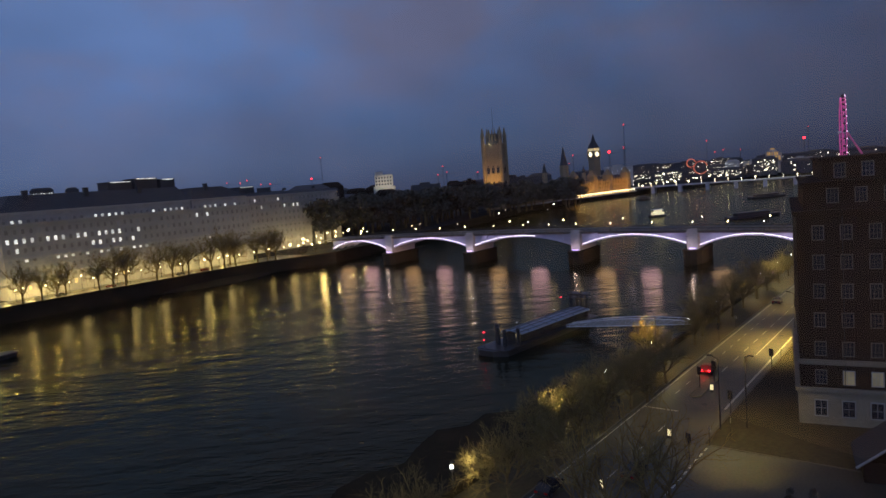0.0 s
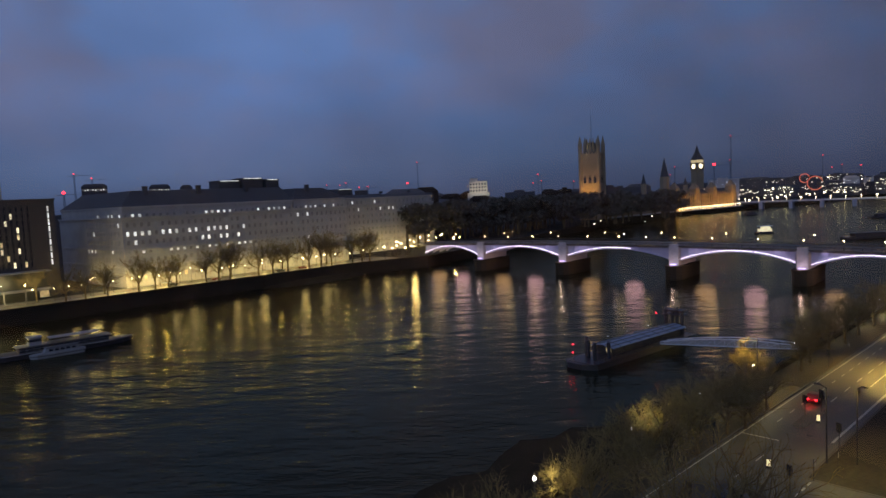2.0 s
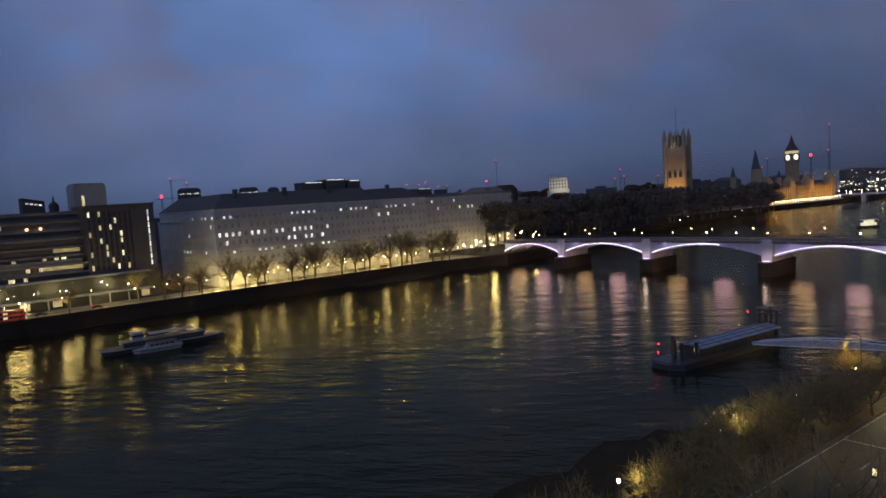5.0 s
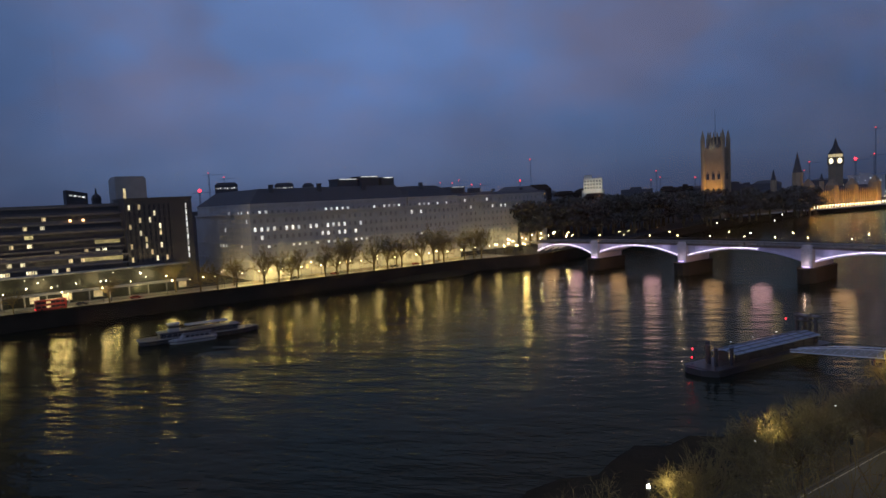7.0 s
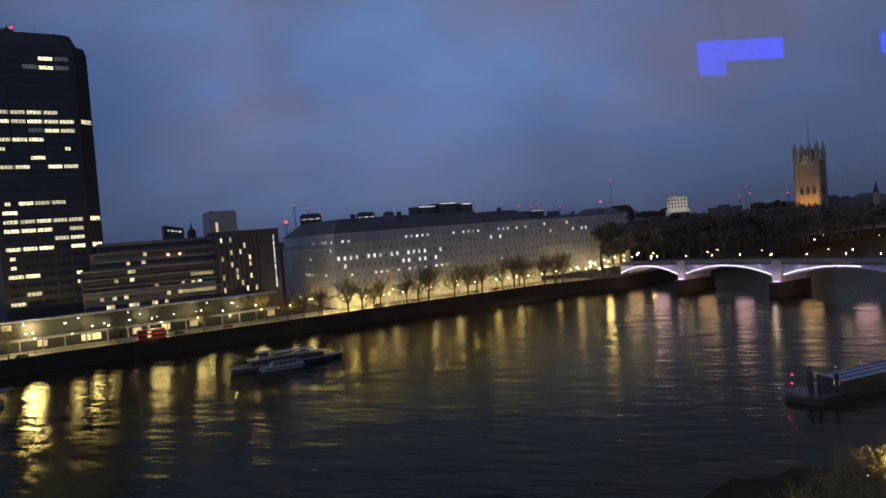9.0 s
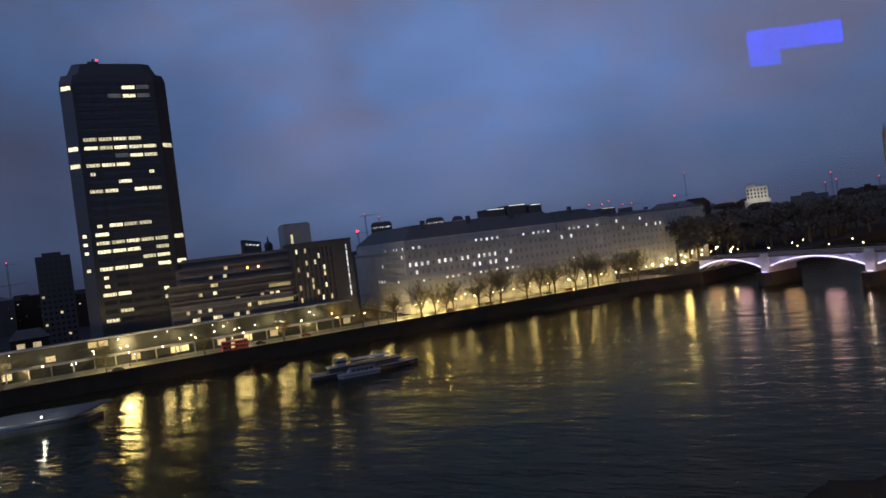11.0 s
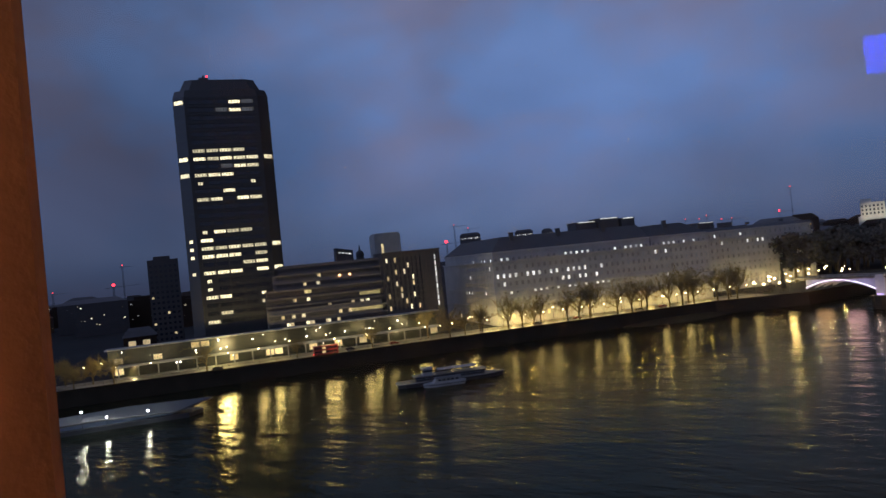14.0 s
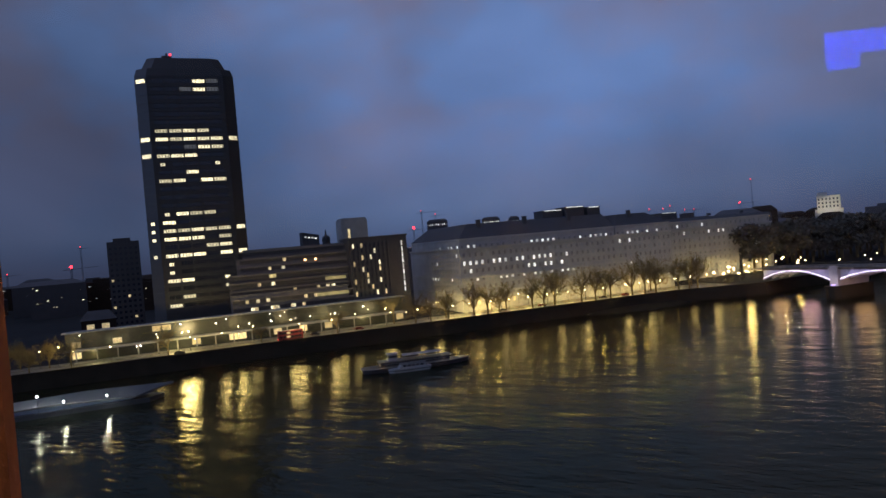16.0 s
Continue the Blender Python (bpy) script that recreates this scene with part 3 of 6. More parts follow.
# ---------------------------------------------------------------- slab tower
def office_tower():
    t = thing("office_tower", scaled(pose(*(polar(54.35, 328.0)), 2.0, 0, 0, 55.1), 1.093), "tall dark glass office tower with lit floors", "office tower")
    half, ch = 15.0, 4.6
    plan = [(-half, 0), (half, 0), (half + ch, 2.8), (half + ch, 17), (half, 20), (-half, 20), (-half - ch, 17), (-half - ch, 2.8)]
    bm = bm_new()
    prism(bm, plan, -3, 115.3)
    prism(bm, plan, 115.3, 118.2, top=[(x * 0.95, 10 + (y - 10) * 0.95) for x, y in plan])
    part("wall", bm, CURTAIN, t)
    bm = bm_new()
    prism(bm, [(x * 0.86, 10 + (y - 10) * 0.8) for x, y in plan], 118.2, 123.6, top=[(x * 0.73, 10 + (y - 10) * 0.6) for x, y in plan])
    part("roof", bm, CURTAIN, t)
    bm = bm_new()
    tube(bm, (-6.5, 6, 123.5), (-6.5, 6, 126), 0.5, 0.4)
    box(bm, -8.5, -4.5, 5, 8, 123.5, 124.8)
    for x in (3, 6, 9.5):
        tube(bm, (x, 8, 123.5), (x, 8, 127), 0.08, 0.05, 5)
    part("roof_plant", bm, CURTAIN, t)
    bm = bm_new()
    ball(bm, (-5.0, 4.8, 125.2), 0.5)
    part("warning_lamp", bm, REDDIM, t, "red warning lamp")
    for r in range(31):
        bm = bm_new()
        z = 7.2 + 3.46 * r
        prism(bm, [(x * 1.006, y if 0 < y < 20 else (-0.18 if y == 0 else 20.18)) for x, y in plan], z - 0.35, z + 0.75)
        part("spandrel", bm, CURTAIN, t)
    for i in range(26):
        bm = bm_new()
        x = -half + i * 30 / 25
        box(bm, x - 0.07, x + 0.07, -0.3, 0, 4, 115)
        part("mullion", bm, CURTAIN, t)
    rows = {0: ".#.....", 1: "..#....", 2: ".....h.", 3: ".##..hh", 4: ".h.....", 5: ".h.....", 6: "h###.##", 7: "....##.", 8: "h###.#.", 9: "h######", 10: "h#.....", 11: ".h###..",
            15: ".##.##.", 16: "...#...", 17: ".h...h.", 18: "####...", 19: "...d##.", 20: "#######", 21: ".####..", 26: "...d#d.", 27: "d...#d."}
    full, half_w, dim, dark = (window_mesh(4.75, 1.4, LITWHITE, CURTAIN, 0, 0.2), window_mesh(1.8, 1.3, LITWHITE, CURTAIN, 0, 0.2), window_mesh(4.7, 1.7, LITDIM, CURTAIN, 0, 0.2), window_mesh(4.7, 1.7, GLASS, CURTAIN, 0, 0.2))
    for r in range(28):
        text = rows.get(r, ".......")
        for c in range(1, 6):
            me = {"#": full, "h": half_w, "d": dim, ".": dark}[text[c]]
            part("window", me, None, t, m=pose(-11.0 + 5.4 * (c - 1) - (0.5 if text[c] == "h" else 0), -0.01, 18.65 + 3.46 * r))
        for c, sx in ((0, -1), (6, 1)):
            if text[c] != ".":
                ang = -31.3 * sx * -1
                part("window", half_w if text[c] == "h" else window_side, None, t, m=pose(sx * (half + ch / 2), 1.4, 18.65 + 3.46 * r, 0, 0, ang))
    return t


window_side = window_mesh(4.2, 1.7, LITWHITE, CURTAIN, 0, 0.2)
office_tower()

# low tower and dark roofs farther off
ft = thing("tower_block", pose(*polar(59.9, 420), GROUND, 0, 0, 60), "dark distant residential tower block", "tower block")
bm = bm_new()
box(bm, -8.3, 8.3, 0, 16, 0, 52.5)
box(bm, -5, 4, 3, 12, 52.5, 54.5)
part("wall", bm, BLACKCLAD, ft)
fm, fm2 = window_mesh(1.3, 1.3, LITWARM, BLACKCLAD, 0), window_mesh(1.3, 1.3, GLASS, BLACKCLAD, 0)
for r in range(15):
    for c in range(6):
        part("window", fm if rnd.random() < 0.1 else fm2, None, ft, m=pose(-6.6 + c * 2.6, 0, 6 + r * 3.0))

# ---------------------------------------------------------------- podium with colonnade
PODGLASS = material("tinted_shop_glazing", (0.024, 0.027, 0.017), 0.3, var=0.4, scale=0.25, fine=1.0)
pod = thing("podium_building", west(-24, 27), "long low podium with lit glazed floors above a colonnade", "office building")
bm = bm_new()
box(bm, 0, 146, 3.2, 5.8, 0, 4.3)
box(bm, 0, 146, 3.4, 5.8, 4.3, 11.7)
part("wall", bm, PODGLASS, pod)
for z, d in ((4.1, 0.8), (11.7, 0.55)):
    bm = bm_new()
    box(bm, -0.6, 146.6, -0.6, 5.9, z, z + d)
    part("fascia", bm, CONCRETE, pod, "pale concrete fascia")
for i in range(37):
    bm = bm_new()
    x = 2 + i * 3.9
    box(bm, x - 0.08, x + 0.08, 3.25, 3.4, 4.9, 11.7)
    part("mullion", bm, IRON, pod)
for i in range(18):
    bm = bm_new()
    tube(bm, (4 + i * 7.8, 0.6, 0), (4 + i * 7.8, 0.6, 4.1), 0.3, 0.3, 8)
    part("column", bm, CONCRETE, pod)
pm1, pm2 = window_mesh(3.4, 2.2, LITWARM, CONCRETE, 0, 0.12), window_mesh(3.4, 2.6, LITWARM, CONCRETE, 0, 0.12)
for i in range(37):
    if rnd.random() < 0.10:
        part("window", pm1, None, pod, m=pose(3.9 + i * 3.9, 3.4, rnd.choice((5.6, 8.6))))
    if rnd.random() < 0.3:
        part("window", pm2, None, pod, m=pose(3.9 + i * 3.9, 3.2, 0.9))
for i in range(22):
    bm = bm_new()
    ball(bm, (rnd.uniform(3, 142), 1.4, rnd.choice((10.6, 9.2, 7.4, 3.3))), rnd.choice((0.14, 0.2, 0.3)), seg=6)
    part("soffit_lamp", bm, BULBWHITE, pod, "small glowing soffit lamp")
for i in range(5):
    lamp_light(Vector((*along(W0, WX, -14 + 29 * i, WY, 27.2), GROUND + 3.3)), 800, WARM, 0.25)
    lamp_light(Vector((*along(W0, WX, -8 + 29 * i, WY, 27.6), GROUND + 7.2)), 170, (1.0, 0.85, 0.4), 0.25)

# ---------------------------------------------------------------- west road, lamps and trees
strip("road", west, -560, 302, 4.5, 17.5, GROUND + 0.03, ASPHALT, "dark asphalt embankment road", "road")
strip("pavement", west, -560, 302, 0.6, 4.4, GROUND + 0.16, PAVING, "riverside pavement under street lamps", "pavement")
strip("pavement", west, -560, 302, 17.6, 26.5, GROUND + 0.16, PAVING, "broad pavement in front of offices", "pavement")


def street_lamp_meshes(h):
    bm = bm_new()
    tube(bm, (0, 0, 0), (0, 0, 0.9), 0.16, 0.12, 8)
    tube(bm, (0, 0, 0.9), (0, 0, h), 0.08, 0.05, 8)
    tube(bm, (0, 0, h), (0, 0, h + 0.12), 0.16, 0.2, 8)
    post = finish("post", bm, IRON)
    return post


POST_W, POST_E, POST_B, POST_S = street_lamp_meshes(6.5), street_lamp_meshes(1.8), street_lamp_meshes(2.6), street_lamp_meshes(4.6)
bm = bm_new()
ball(bm, (0, 0, 0), 0.25, seg=10)
GLOBE = finish("globe", bm, BULB)
bm = bm_new()
ball(bm, (0, 0, 0), 0.20, squash=1.25, seg=10)
GLOBE_WHITE = finish("globe", bm, BULBWHITE)
bm = bm_new()
ball(bm, (0, 0, 0), 0.28, seg=8)
GLOBE_SMALL = finish("globe", bm, BULB)
bm = bm_new()
tube(bm, (0, 0, 0), (0, 0, 0.25), 0.22, 0.05, 8)
CAP = finish("cap", bm, IRON)


def street_lamp(m, h, post, globe, group, label, watts, col=WARM, side=-0.4, lift=-0.35, spread=1.9):
    l = thing("street_lamp", m, label, "street lamp", group)
    part("post", post, None, l)
    part("globe", globe, None, l, "glowing globe", m=pose(0, 0, h + 0.5))
    part("cap", CAP, None, l, m=pose(0, 0, h + 0.95))
    if watts:
        lamp_light(m @ Vector((0.0, side, h + lift)), watts, col, spread)
    return l


for i, k in enumerate(range(-60, 304, 14)):
    street_lamp(west(k + rnd.uniform(-2, 2), 18.5 if i % 3 == 2 else 3.4), 6.5, POST_W, GLOBE, "lamps along the far bank", "glowing yellow street lamp on the far embankment", 500 if i % 3 == 2 else 1700 if k < 140 else 900)
for i in range(15):
    lamp_light(Vector((*along(W0, WX, 151 + i * 9.0, WY, 24.2), GROUND + 3.2)), 2600 if i < 3 else 1250, (1.0, 0.74, 0.24), 0.9)
# added lamps that brighten the corner and end wall of the stone offices
for k, off, w in ((147.5, 30.0, 2600), (146.0, 44.0, 2200), (146.0, 62.0, 1600)):
    street_lamp(west(k, off), 4.6, POST_S, GLOBE_SMALL, "lamps along the far bank", "added small glowing lamp that brightens the end wall of the offices", w, (1.0, 0.74, 0.26))
for i in range(17):
    street_lamp(west(120 + i * 11.2 + rnd.uniform(-2, 2), 19.4), 4.6, POST_S, GLOBE_SMALL, "lamps along the far bank", "small glowing lamp in front of the stone offices", 0)

for i in range(25):
    k = 112 + i * 7.3
    bare_tree(scaled(west(k + rnd.uniform(-2, 2), 2.6 if i % 4 else 17.9, turn=rnd.uniform(0, 360)), rnd.uniform(1.35, 1.8) * (1.0 + 0.012 * i)), 6 + i % 3, "trees along the far bank", "bare leafless tree along the far embankment")
for k in (-48, -18, 16, 52, 84):
    bare_tree(scaled(west(k, 2.8, turn=rnd.uniform(0, 360)), rnd.uniform(1.1, 1.5)), 6 + rnd.randrange(3), "trees along the far bank", "bare leafless tree along the far embankment")


def blob_crown(bm, c, r, n, seed, flat=0.8, leaf=0.5):
    """Many small leaf clumps in an uneven crown."""
    q = random.Random(seed)
    for i in range(n):
        d = Vector((q.gauss(0, 1), q.gauss(0, 1), q.gauss(0, 1))).normalized() * (q.random() ** 0.4)
        p = Vector(c) + Vector((d.x * r, d.y * r, d.z * r * flat))
        a, b = Vector((q.uniform(-1, 1), q.uniform(-1, 1), q.uniform(-1, 1))) * leaf, Vector((q.uniform(-1, 1), q.uniform(-1, 1), q.uniform(-1, 1))) * leaf
        bm.faces.new([bm.verts.new(x) for x in (p - a, p + b, p + a, p - b)])


# cypress and round bush at the bridge foot
cy = thing("cypress_tree", west(318, 12), "dark narrow cypress at the bridge foot", "tree")
bm = bm_new()
tube(bm, (0, 0, 0), (0, 0, 10), 0.25, 0.05, 6)
part("trunk", bm, BARK, cy)
bm = bm_new()
for i in range(14):
    blob_crown(bm, (0, 0, 1.5 + i * 1.0), 1.5 * (1 - i / 15) ** 0.7 + 0.15, 60, i, 1.0, 0.35)
part("crown", bm, DARKLEAF, cy)

bush = thing("round_bush", west(306, 10), "round dark evergreen bush at the bridge foot", "bush")
bm = bm_new()
for i in range(6):
    blob_crown(bm, (rnd.uniform(-2, 2), rnd.uniform(-2, 2), 3 + rnd.uniform(-1, 1)), 2.2, 90, 200 + i, 0.85, 0.4)
part("foliage", bm, DARKLEAF, bush)
bm = bm_new()
tube(bm, (0, 0, -0.1), (0, 0, 3), 0.2, 0.12, 6)
part("stem", bm, BARK, bush)

# ---------------------------------------------------------------- near bridge
SPANS = ((0.0, 37.9), (43.3, 88.2), (93.6, 143.4), (148.8, 193.7), (199.1, 237.0))


def deck_z(s):
    return 13.2 + 1.5 * (1 - ((s - 118.5) / 118.5) ** 2) - 1.2 * s / 237


def bridge():
    b = thing("road_bridge", pose(U0.x, U0.y, 0, 0, 0, -33.46), "five-arched steel road bridge lit white and violet", "bridge")
    WID = 18.0
    for i, (s0, s1) in enumerate(SPANS):
        n = 20
        for name, y, out in (("arch_rib", 0.0, -0.3), ("arch_rib", 6.0, 0), ("arch_rib", 12.0, 0), ("arch_rib", WID, 0.3)):
            bm = bm_new()
            lo, hi = [], []
            for j in range(n + 1):
                u = j / n
                s = s0 + (s1 - s0) * u
                crown = deck_z((s0 + s1) / 2) - 1.5
                spring = deck_z((s0 + s1) / 2) - 5.6
                zz = spring + (crown - spring) * (1 - (2 * u - 1) ** 2)
                lo.append((s, zz))
                hi.append((s, zz + 0.75))
            for j in range(n):
                for (a, c) in ((lo, hi),):
                    vs = [bm.verts.new((p[0], yy, p[1])) for yy in (y - 0.3, y + 0.3) for p in (a[j], a[j + 1], c[j + 1], c[j])]
                    for q in ((0, 1, 2, 3), (7, 6, 5, 4), (0, 4, 5, 1), (3, 2, 6, 7)):
                        bm.faces.new([vs[x] for x in q])
            part(name, bm, STEEL, b)
        # spandrel plate above the near arch
        for y in (0.05, WID - 0.05):
            bm = bm_new()
            for j in range(n):
                (sa, za), (sb, zb) = hi[j], hi[j + 1]
                vs = [bm.verts.new(p) for p in ((sa, y, za), (sb, y, zb), (sb, y, deck_z(sb) + 0.1), (sa, y, deck_z(sa) + 0.1))]
                bm.faces.new(vs)
            part("spandrel", bm, STEEL, b)
        for j in range(1, 14):
            s = s0 + (s1 - s0) * j / 14
            u = (s - s0) / (s1 - s0)
            crown = deck_z((s0 + s1) / 2) - 0.75
            spring = deck_z((s0 + s1) / 2) - 4.85
            zz = spring + (crown - spring) * (1 - (2 * u - 1) ** 2)
            if deck_z(s) - zz > 0.6:
                bm = bm_new()
                box(bm, s - 0.12, s + 0.12, -0.14, 0.05, zz, deck_z(s))
                part("stiffener", bm, STEEL, b)
        # LED line along the near rib; part of the middle span is dark
        bm = bm_new()
        rings = []
        for j in range(n + 1):
            if i == 2 and j > 13:
                break
            sa, za = hi[j]
            rings.append([bm.verts.new(p) for p in ((sa, -0.62, za - 0.06), (sa, -0.62, za + 0.06), (sa, -0.40, za + 0.06), (sa, -0.40, za - 0.06))])
        for a, c in zip(rings, rings[1:]):
            for j in range(4):
                bm.faces.new((a[j], a[(j + 1) % 4], c[(j + 1) % 4], c[j]))
        bmesh.ops.recalc_face_normals(bm, faces=bm.faces)
        part("light_strip", bm, LED, b, "bright violet-white light strip along the arch")
        # added violet strips, hidden from above, that tint the spandrels
        for j in range(2, 18, 3):
            sa = s0 + (s1 - s0) * j / 19
            bm = bm_new()
            box(bm, sa, sa + (s1 - s0) * 2.6 / 19, -0.62, -0.5, deck_z(sa) - 0.34, deck_z(sa) - 0.22)
            if not (i == 2 and j > 11):
                part("wash_light", bm, VIOLET, b, "added violet strip hidden under the deck edge to tint the spandrel")
    # piers with upright pylons
    for s in (40.6, 90.9, 146.1, 196.4):
        bm = bm_new()
        pts = [(s - 3.6, -1.5), (s - 2.2, -4.2), (s, -5.2), (s + 2.2, -4.2), (s + 3.6, -1.5), (s + 3.6, 19.5), (s + 2.2, 22.2), (s, 23.2), (s - 2.2, 22.2), (s - 3.6, 19.5)]
        prism(bm, pts, -3, 5.2)
        prism(bm, [(s + (x - s) * 1.08, 9 + (y - 9) * 1.02) for x, y in pts], 5.2, 5.9)
        part("pier", bm, DARKSTONE, b)
        bm = bm_new()
        dz = deck_z(s)
        box(bm, s - 2.1, s + 2.1, -1.3, 19.3, 5.9, dz - 0.6)
        box(bm, s - 2.35, s + 2.35, -1.6, 19.6, dz - 0.6, dz + 0.1)
        box(bm, s - 1.9, s + 1.9, -1.2, 0.2, dz + 0.1, dz + 1.3)
        part("pylon", bm, GRANITE, b)
        bm = bm_new()
        box(bm, s - 1.3, s + 1.3, -1.75, -1.6, 6.2, 6.5)
        part("uplight", bm, VIOLET, b, "violet-white uplight")
    bm = bm_new()
    rings = []
    for k in range(41):
        q = -8 + 253 * k / 40
        rings.append([bm.verts.new((q, y, deck_z(q) + z)) for y, z in ((-0.7, -0.1), (-0.7, 0.55), (18.7, 0.55), (18.7, -0.1))])
    for a, c in zip(rings, rings[1:]):
        for k in range(4):
            bm.faces.new((a[k], a[(k + 1) % 4], c[(k + 1) % 4], c[k]))
    bm.faces.new(rings[0][::-1])
    bm.faces.new(rings[-1])
    bmesh.ops.recalc_face_normals(bm, faces=bm.faces)
    part("deck", bm, ASPHALT, b)
    # the deck edge hangs low enough to hide the added violet strips
    bm = bm_new()
    rings = []
    for k in range(41):
        q = 237 * k / 40
        rings.append([bm.verts.new((q, y, deck_z(q) + z)) for y, z in ((-0.74, -0.42), (-0.74, 0.1), (-0.68, 0.1), (-0.68, -0.42))])
    for a, c in zip(rings, rings[1:]):
        for k in range(4):
            bm.faces.new((a[k], a[(k + 1) % 4], c[(k + 1) % 4], c[k]))
    bmesh.ops.recalc_face_normals(bm, faces=bm.faces)
    part("fascia", bm, DECKPAINT, b, "dark painted deck edge")
    for y in (-0.5, 18.5):
        bm = bm_new()
        for j in range(79):
            s = j * 3
            z = deck_z(s) + 0.55
            box(bm, s - 0.1, s + 0.1, y - 0.1, y + 0.1, z, z + 1.1)
            vs = [bm.verts.new((q, y + yy, deck_z(q) + zz)) for q in (s, s + 3) for yy, zz in ((-0.12, 1.5), (-0.12, 1.68), (0.12, 1.68), (0.12, 1.5))]
            for q in ((0, 1, 5, 4), (1, 2, 6, 5), (2, 3, 7, 6), (3, 0, 4, 7)):
                bm.faces.new([vs[x] for x in q])
            for a in range(5):
                box(bm, s + 0.5 * a + 0.3, s + 0.5 * a + 0.38, y - 0.03, y + 0.03, z, z + 1.0)
        part("parapet", bm, IRON, b)
    return b


bridge()
for i, s in enumerate((8, 25, 43, 58, 73, 88, 104, 120, 133, 146, 162, 180, 196.5, 210, 223, 234)):
    for y in (0.4, 17.6):
        if y > 1 and i % 2:
            continue
        p = U0 + UX * s + UY * y
        street_lamp(pose(p.x, p.y, deck_z(s) + 0.55), 3.0 if y < 1 else 3.6, POST_B, GLOBE, "lamps on the bridge", "glowing lamp standard on the bridge parapet", 500 if y < 1 else 0, (1.0, 0.72, 0.42))
for s in (40.6, 90.9, 146.1, 196.4):
    p = U0 + UX * s + UY * -3.6
    lamp_light(Vector((p.x, p.y, 7.0)), 420, (1.0, 0.75, 0.86), 0.4)
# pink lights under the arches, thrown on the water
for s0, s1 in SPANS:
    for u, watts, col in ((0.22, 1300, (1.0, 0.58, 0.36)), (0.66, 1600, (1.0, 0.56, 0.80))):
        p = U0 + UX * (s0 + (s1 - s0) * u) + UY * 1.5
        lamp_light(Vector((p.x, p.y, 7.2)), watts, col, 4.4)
# street light on the facade behind the bridge foot, added without any lamps
for i in range(6):
    lamp_light(Vector((*along(W0, WX, 306 + i * 14.0, WY, 49.0), GROUND + 4.5)), 1900, (1.0, 0.74, 0.28), 0.8)
# added violet lights without fittings, below the deck edge, that tint the spandrels
for i, (s0, s1) in enumerate(SPANS):
    for u in (0.14, 0.5, 0.86):
        if i == 2 and u > 0.8:
            continue
        s = s0 + (s1 - s0) * u
        p = U0 + UX * s + UY * -1.5
        lamp_light(Vector((p.x, p.y, deck_z(s) - 0.9)), 90, (0.74, 0.60, 1.0), 0.5)



# ---------------------------------------------------------------- foreshore, east road and promenade
def mud_bank(edge_place, k0, k1, width, sign, label):
    bm = bm_new()
    n = 26
    q = random.Random(k0)
    rows = []
    for i in range(n + 1):
        k = k0 + (k1 - k0) * i / n
        taper = math.sin(math.pi * min(1, max(0, i / n))) ** 0.5
        row = []
        for j in range(6):
            u = j / 5
            p = edge_place(k, sign * (width * taper * u * (1 + 0.12 * q.uniform(-1, 1)) + 0.4))
            row.append(bm.verts.new((p[0], p[1], 2.0 * taper * (1 - u) ** 1.3 - 0.25 + 0.12 * q.uniform(-1, 1))))
        rows.append(row)
    for i in range(n):
        for j in range(5):
            bm.faces.new((rows[i][j], rows[i][j + 1], rows[i + 1][j + 1], rows[i + 1][j])).smooth = True
    bmesh.ops.recalc_face_normals(bm, faces=bm.faces)
    if sum(fq.normal.z for fq in bm.faces) < 0:
        bmesh.ops.reverse_faces(bm, faces=bm.faces)
    tagged(part("foreshore", bm, MUD), label, "foreshore", kind="structure")


mud_bank(ep, -70, 75, 27, 1, "dark wet mud foreshore below the wall")
mud_bank(wp, 205, 272, 15, -1, "brown mud foreshore beside the bridge")

strip("pavement", east, -150, 228, -7.2, -0.5, GROUND + 0.15, YARD, "riverside promenade paving with trees", "pavement")
strip("road", east, -150, 228, -19.4, -7.4, GROUND + 0.03, ASPHALT, "asphalt road with lane markings under yellow lamps", "road")
strip("pavement", east, -150, 228, -80, -19.6, GROUND + 0.15, YARD, "broad pavement beside a building", "pavement")


def marking(k0, k1, o0, o1, label="white painted lane line"):
    bm = bm_new()
    box(bm, 0, k1 - k0, o0, o1, 0, 0.012)
    tagged(part("lane_marking", bm, PAINT, m=east(k0, 0, GROUND + 0.034)), label, "road marking", "road markings", kind="structure")


for k in range(58, 200, 7):
    marking(k, k + 3.2, -13.2, -13.02)
for k in range(44, 112, 5):
    marking(k, k + 2.0, -10.2, -10.06)
for k in range(-12, 30, 8):
    marking(k, k + 2.6, -13.4, -13.25)
marking(-60, 200, -8.0, -7.85)
marking(40, 200, -18.7, -18.36)
marking(70, 140, -15.7, -15.5)
marking(36.5, 36.8, -13.0, -8.0, "white stop line across the road")
# side street that joins the road, with its kerbs and give-way dashes
strip("road", east, 8, 26, -78, -19.6, GROUND + 0.156, ASPHALT, "dark asphalt side street joining the road", "road")
for k in (7.8, 26.0):
    strip("kerb", east, k, k + 0.3, -78, -19.6, GROUND + 0.20, PAVING, "pale stone kerb along the side street", "kerb")
strip("kerb", east, 26.3, 200, -19.85, -19.55, GROUND + 0.18, PAVING, "pale stone kerb along the road", "kerb")
strip("kerb", east, -60, 200, -7.45, -7.15, GROUND + 0.18, PAVING, "pale stone kerb along the promenade", "kerb")
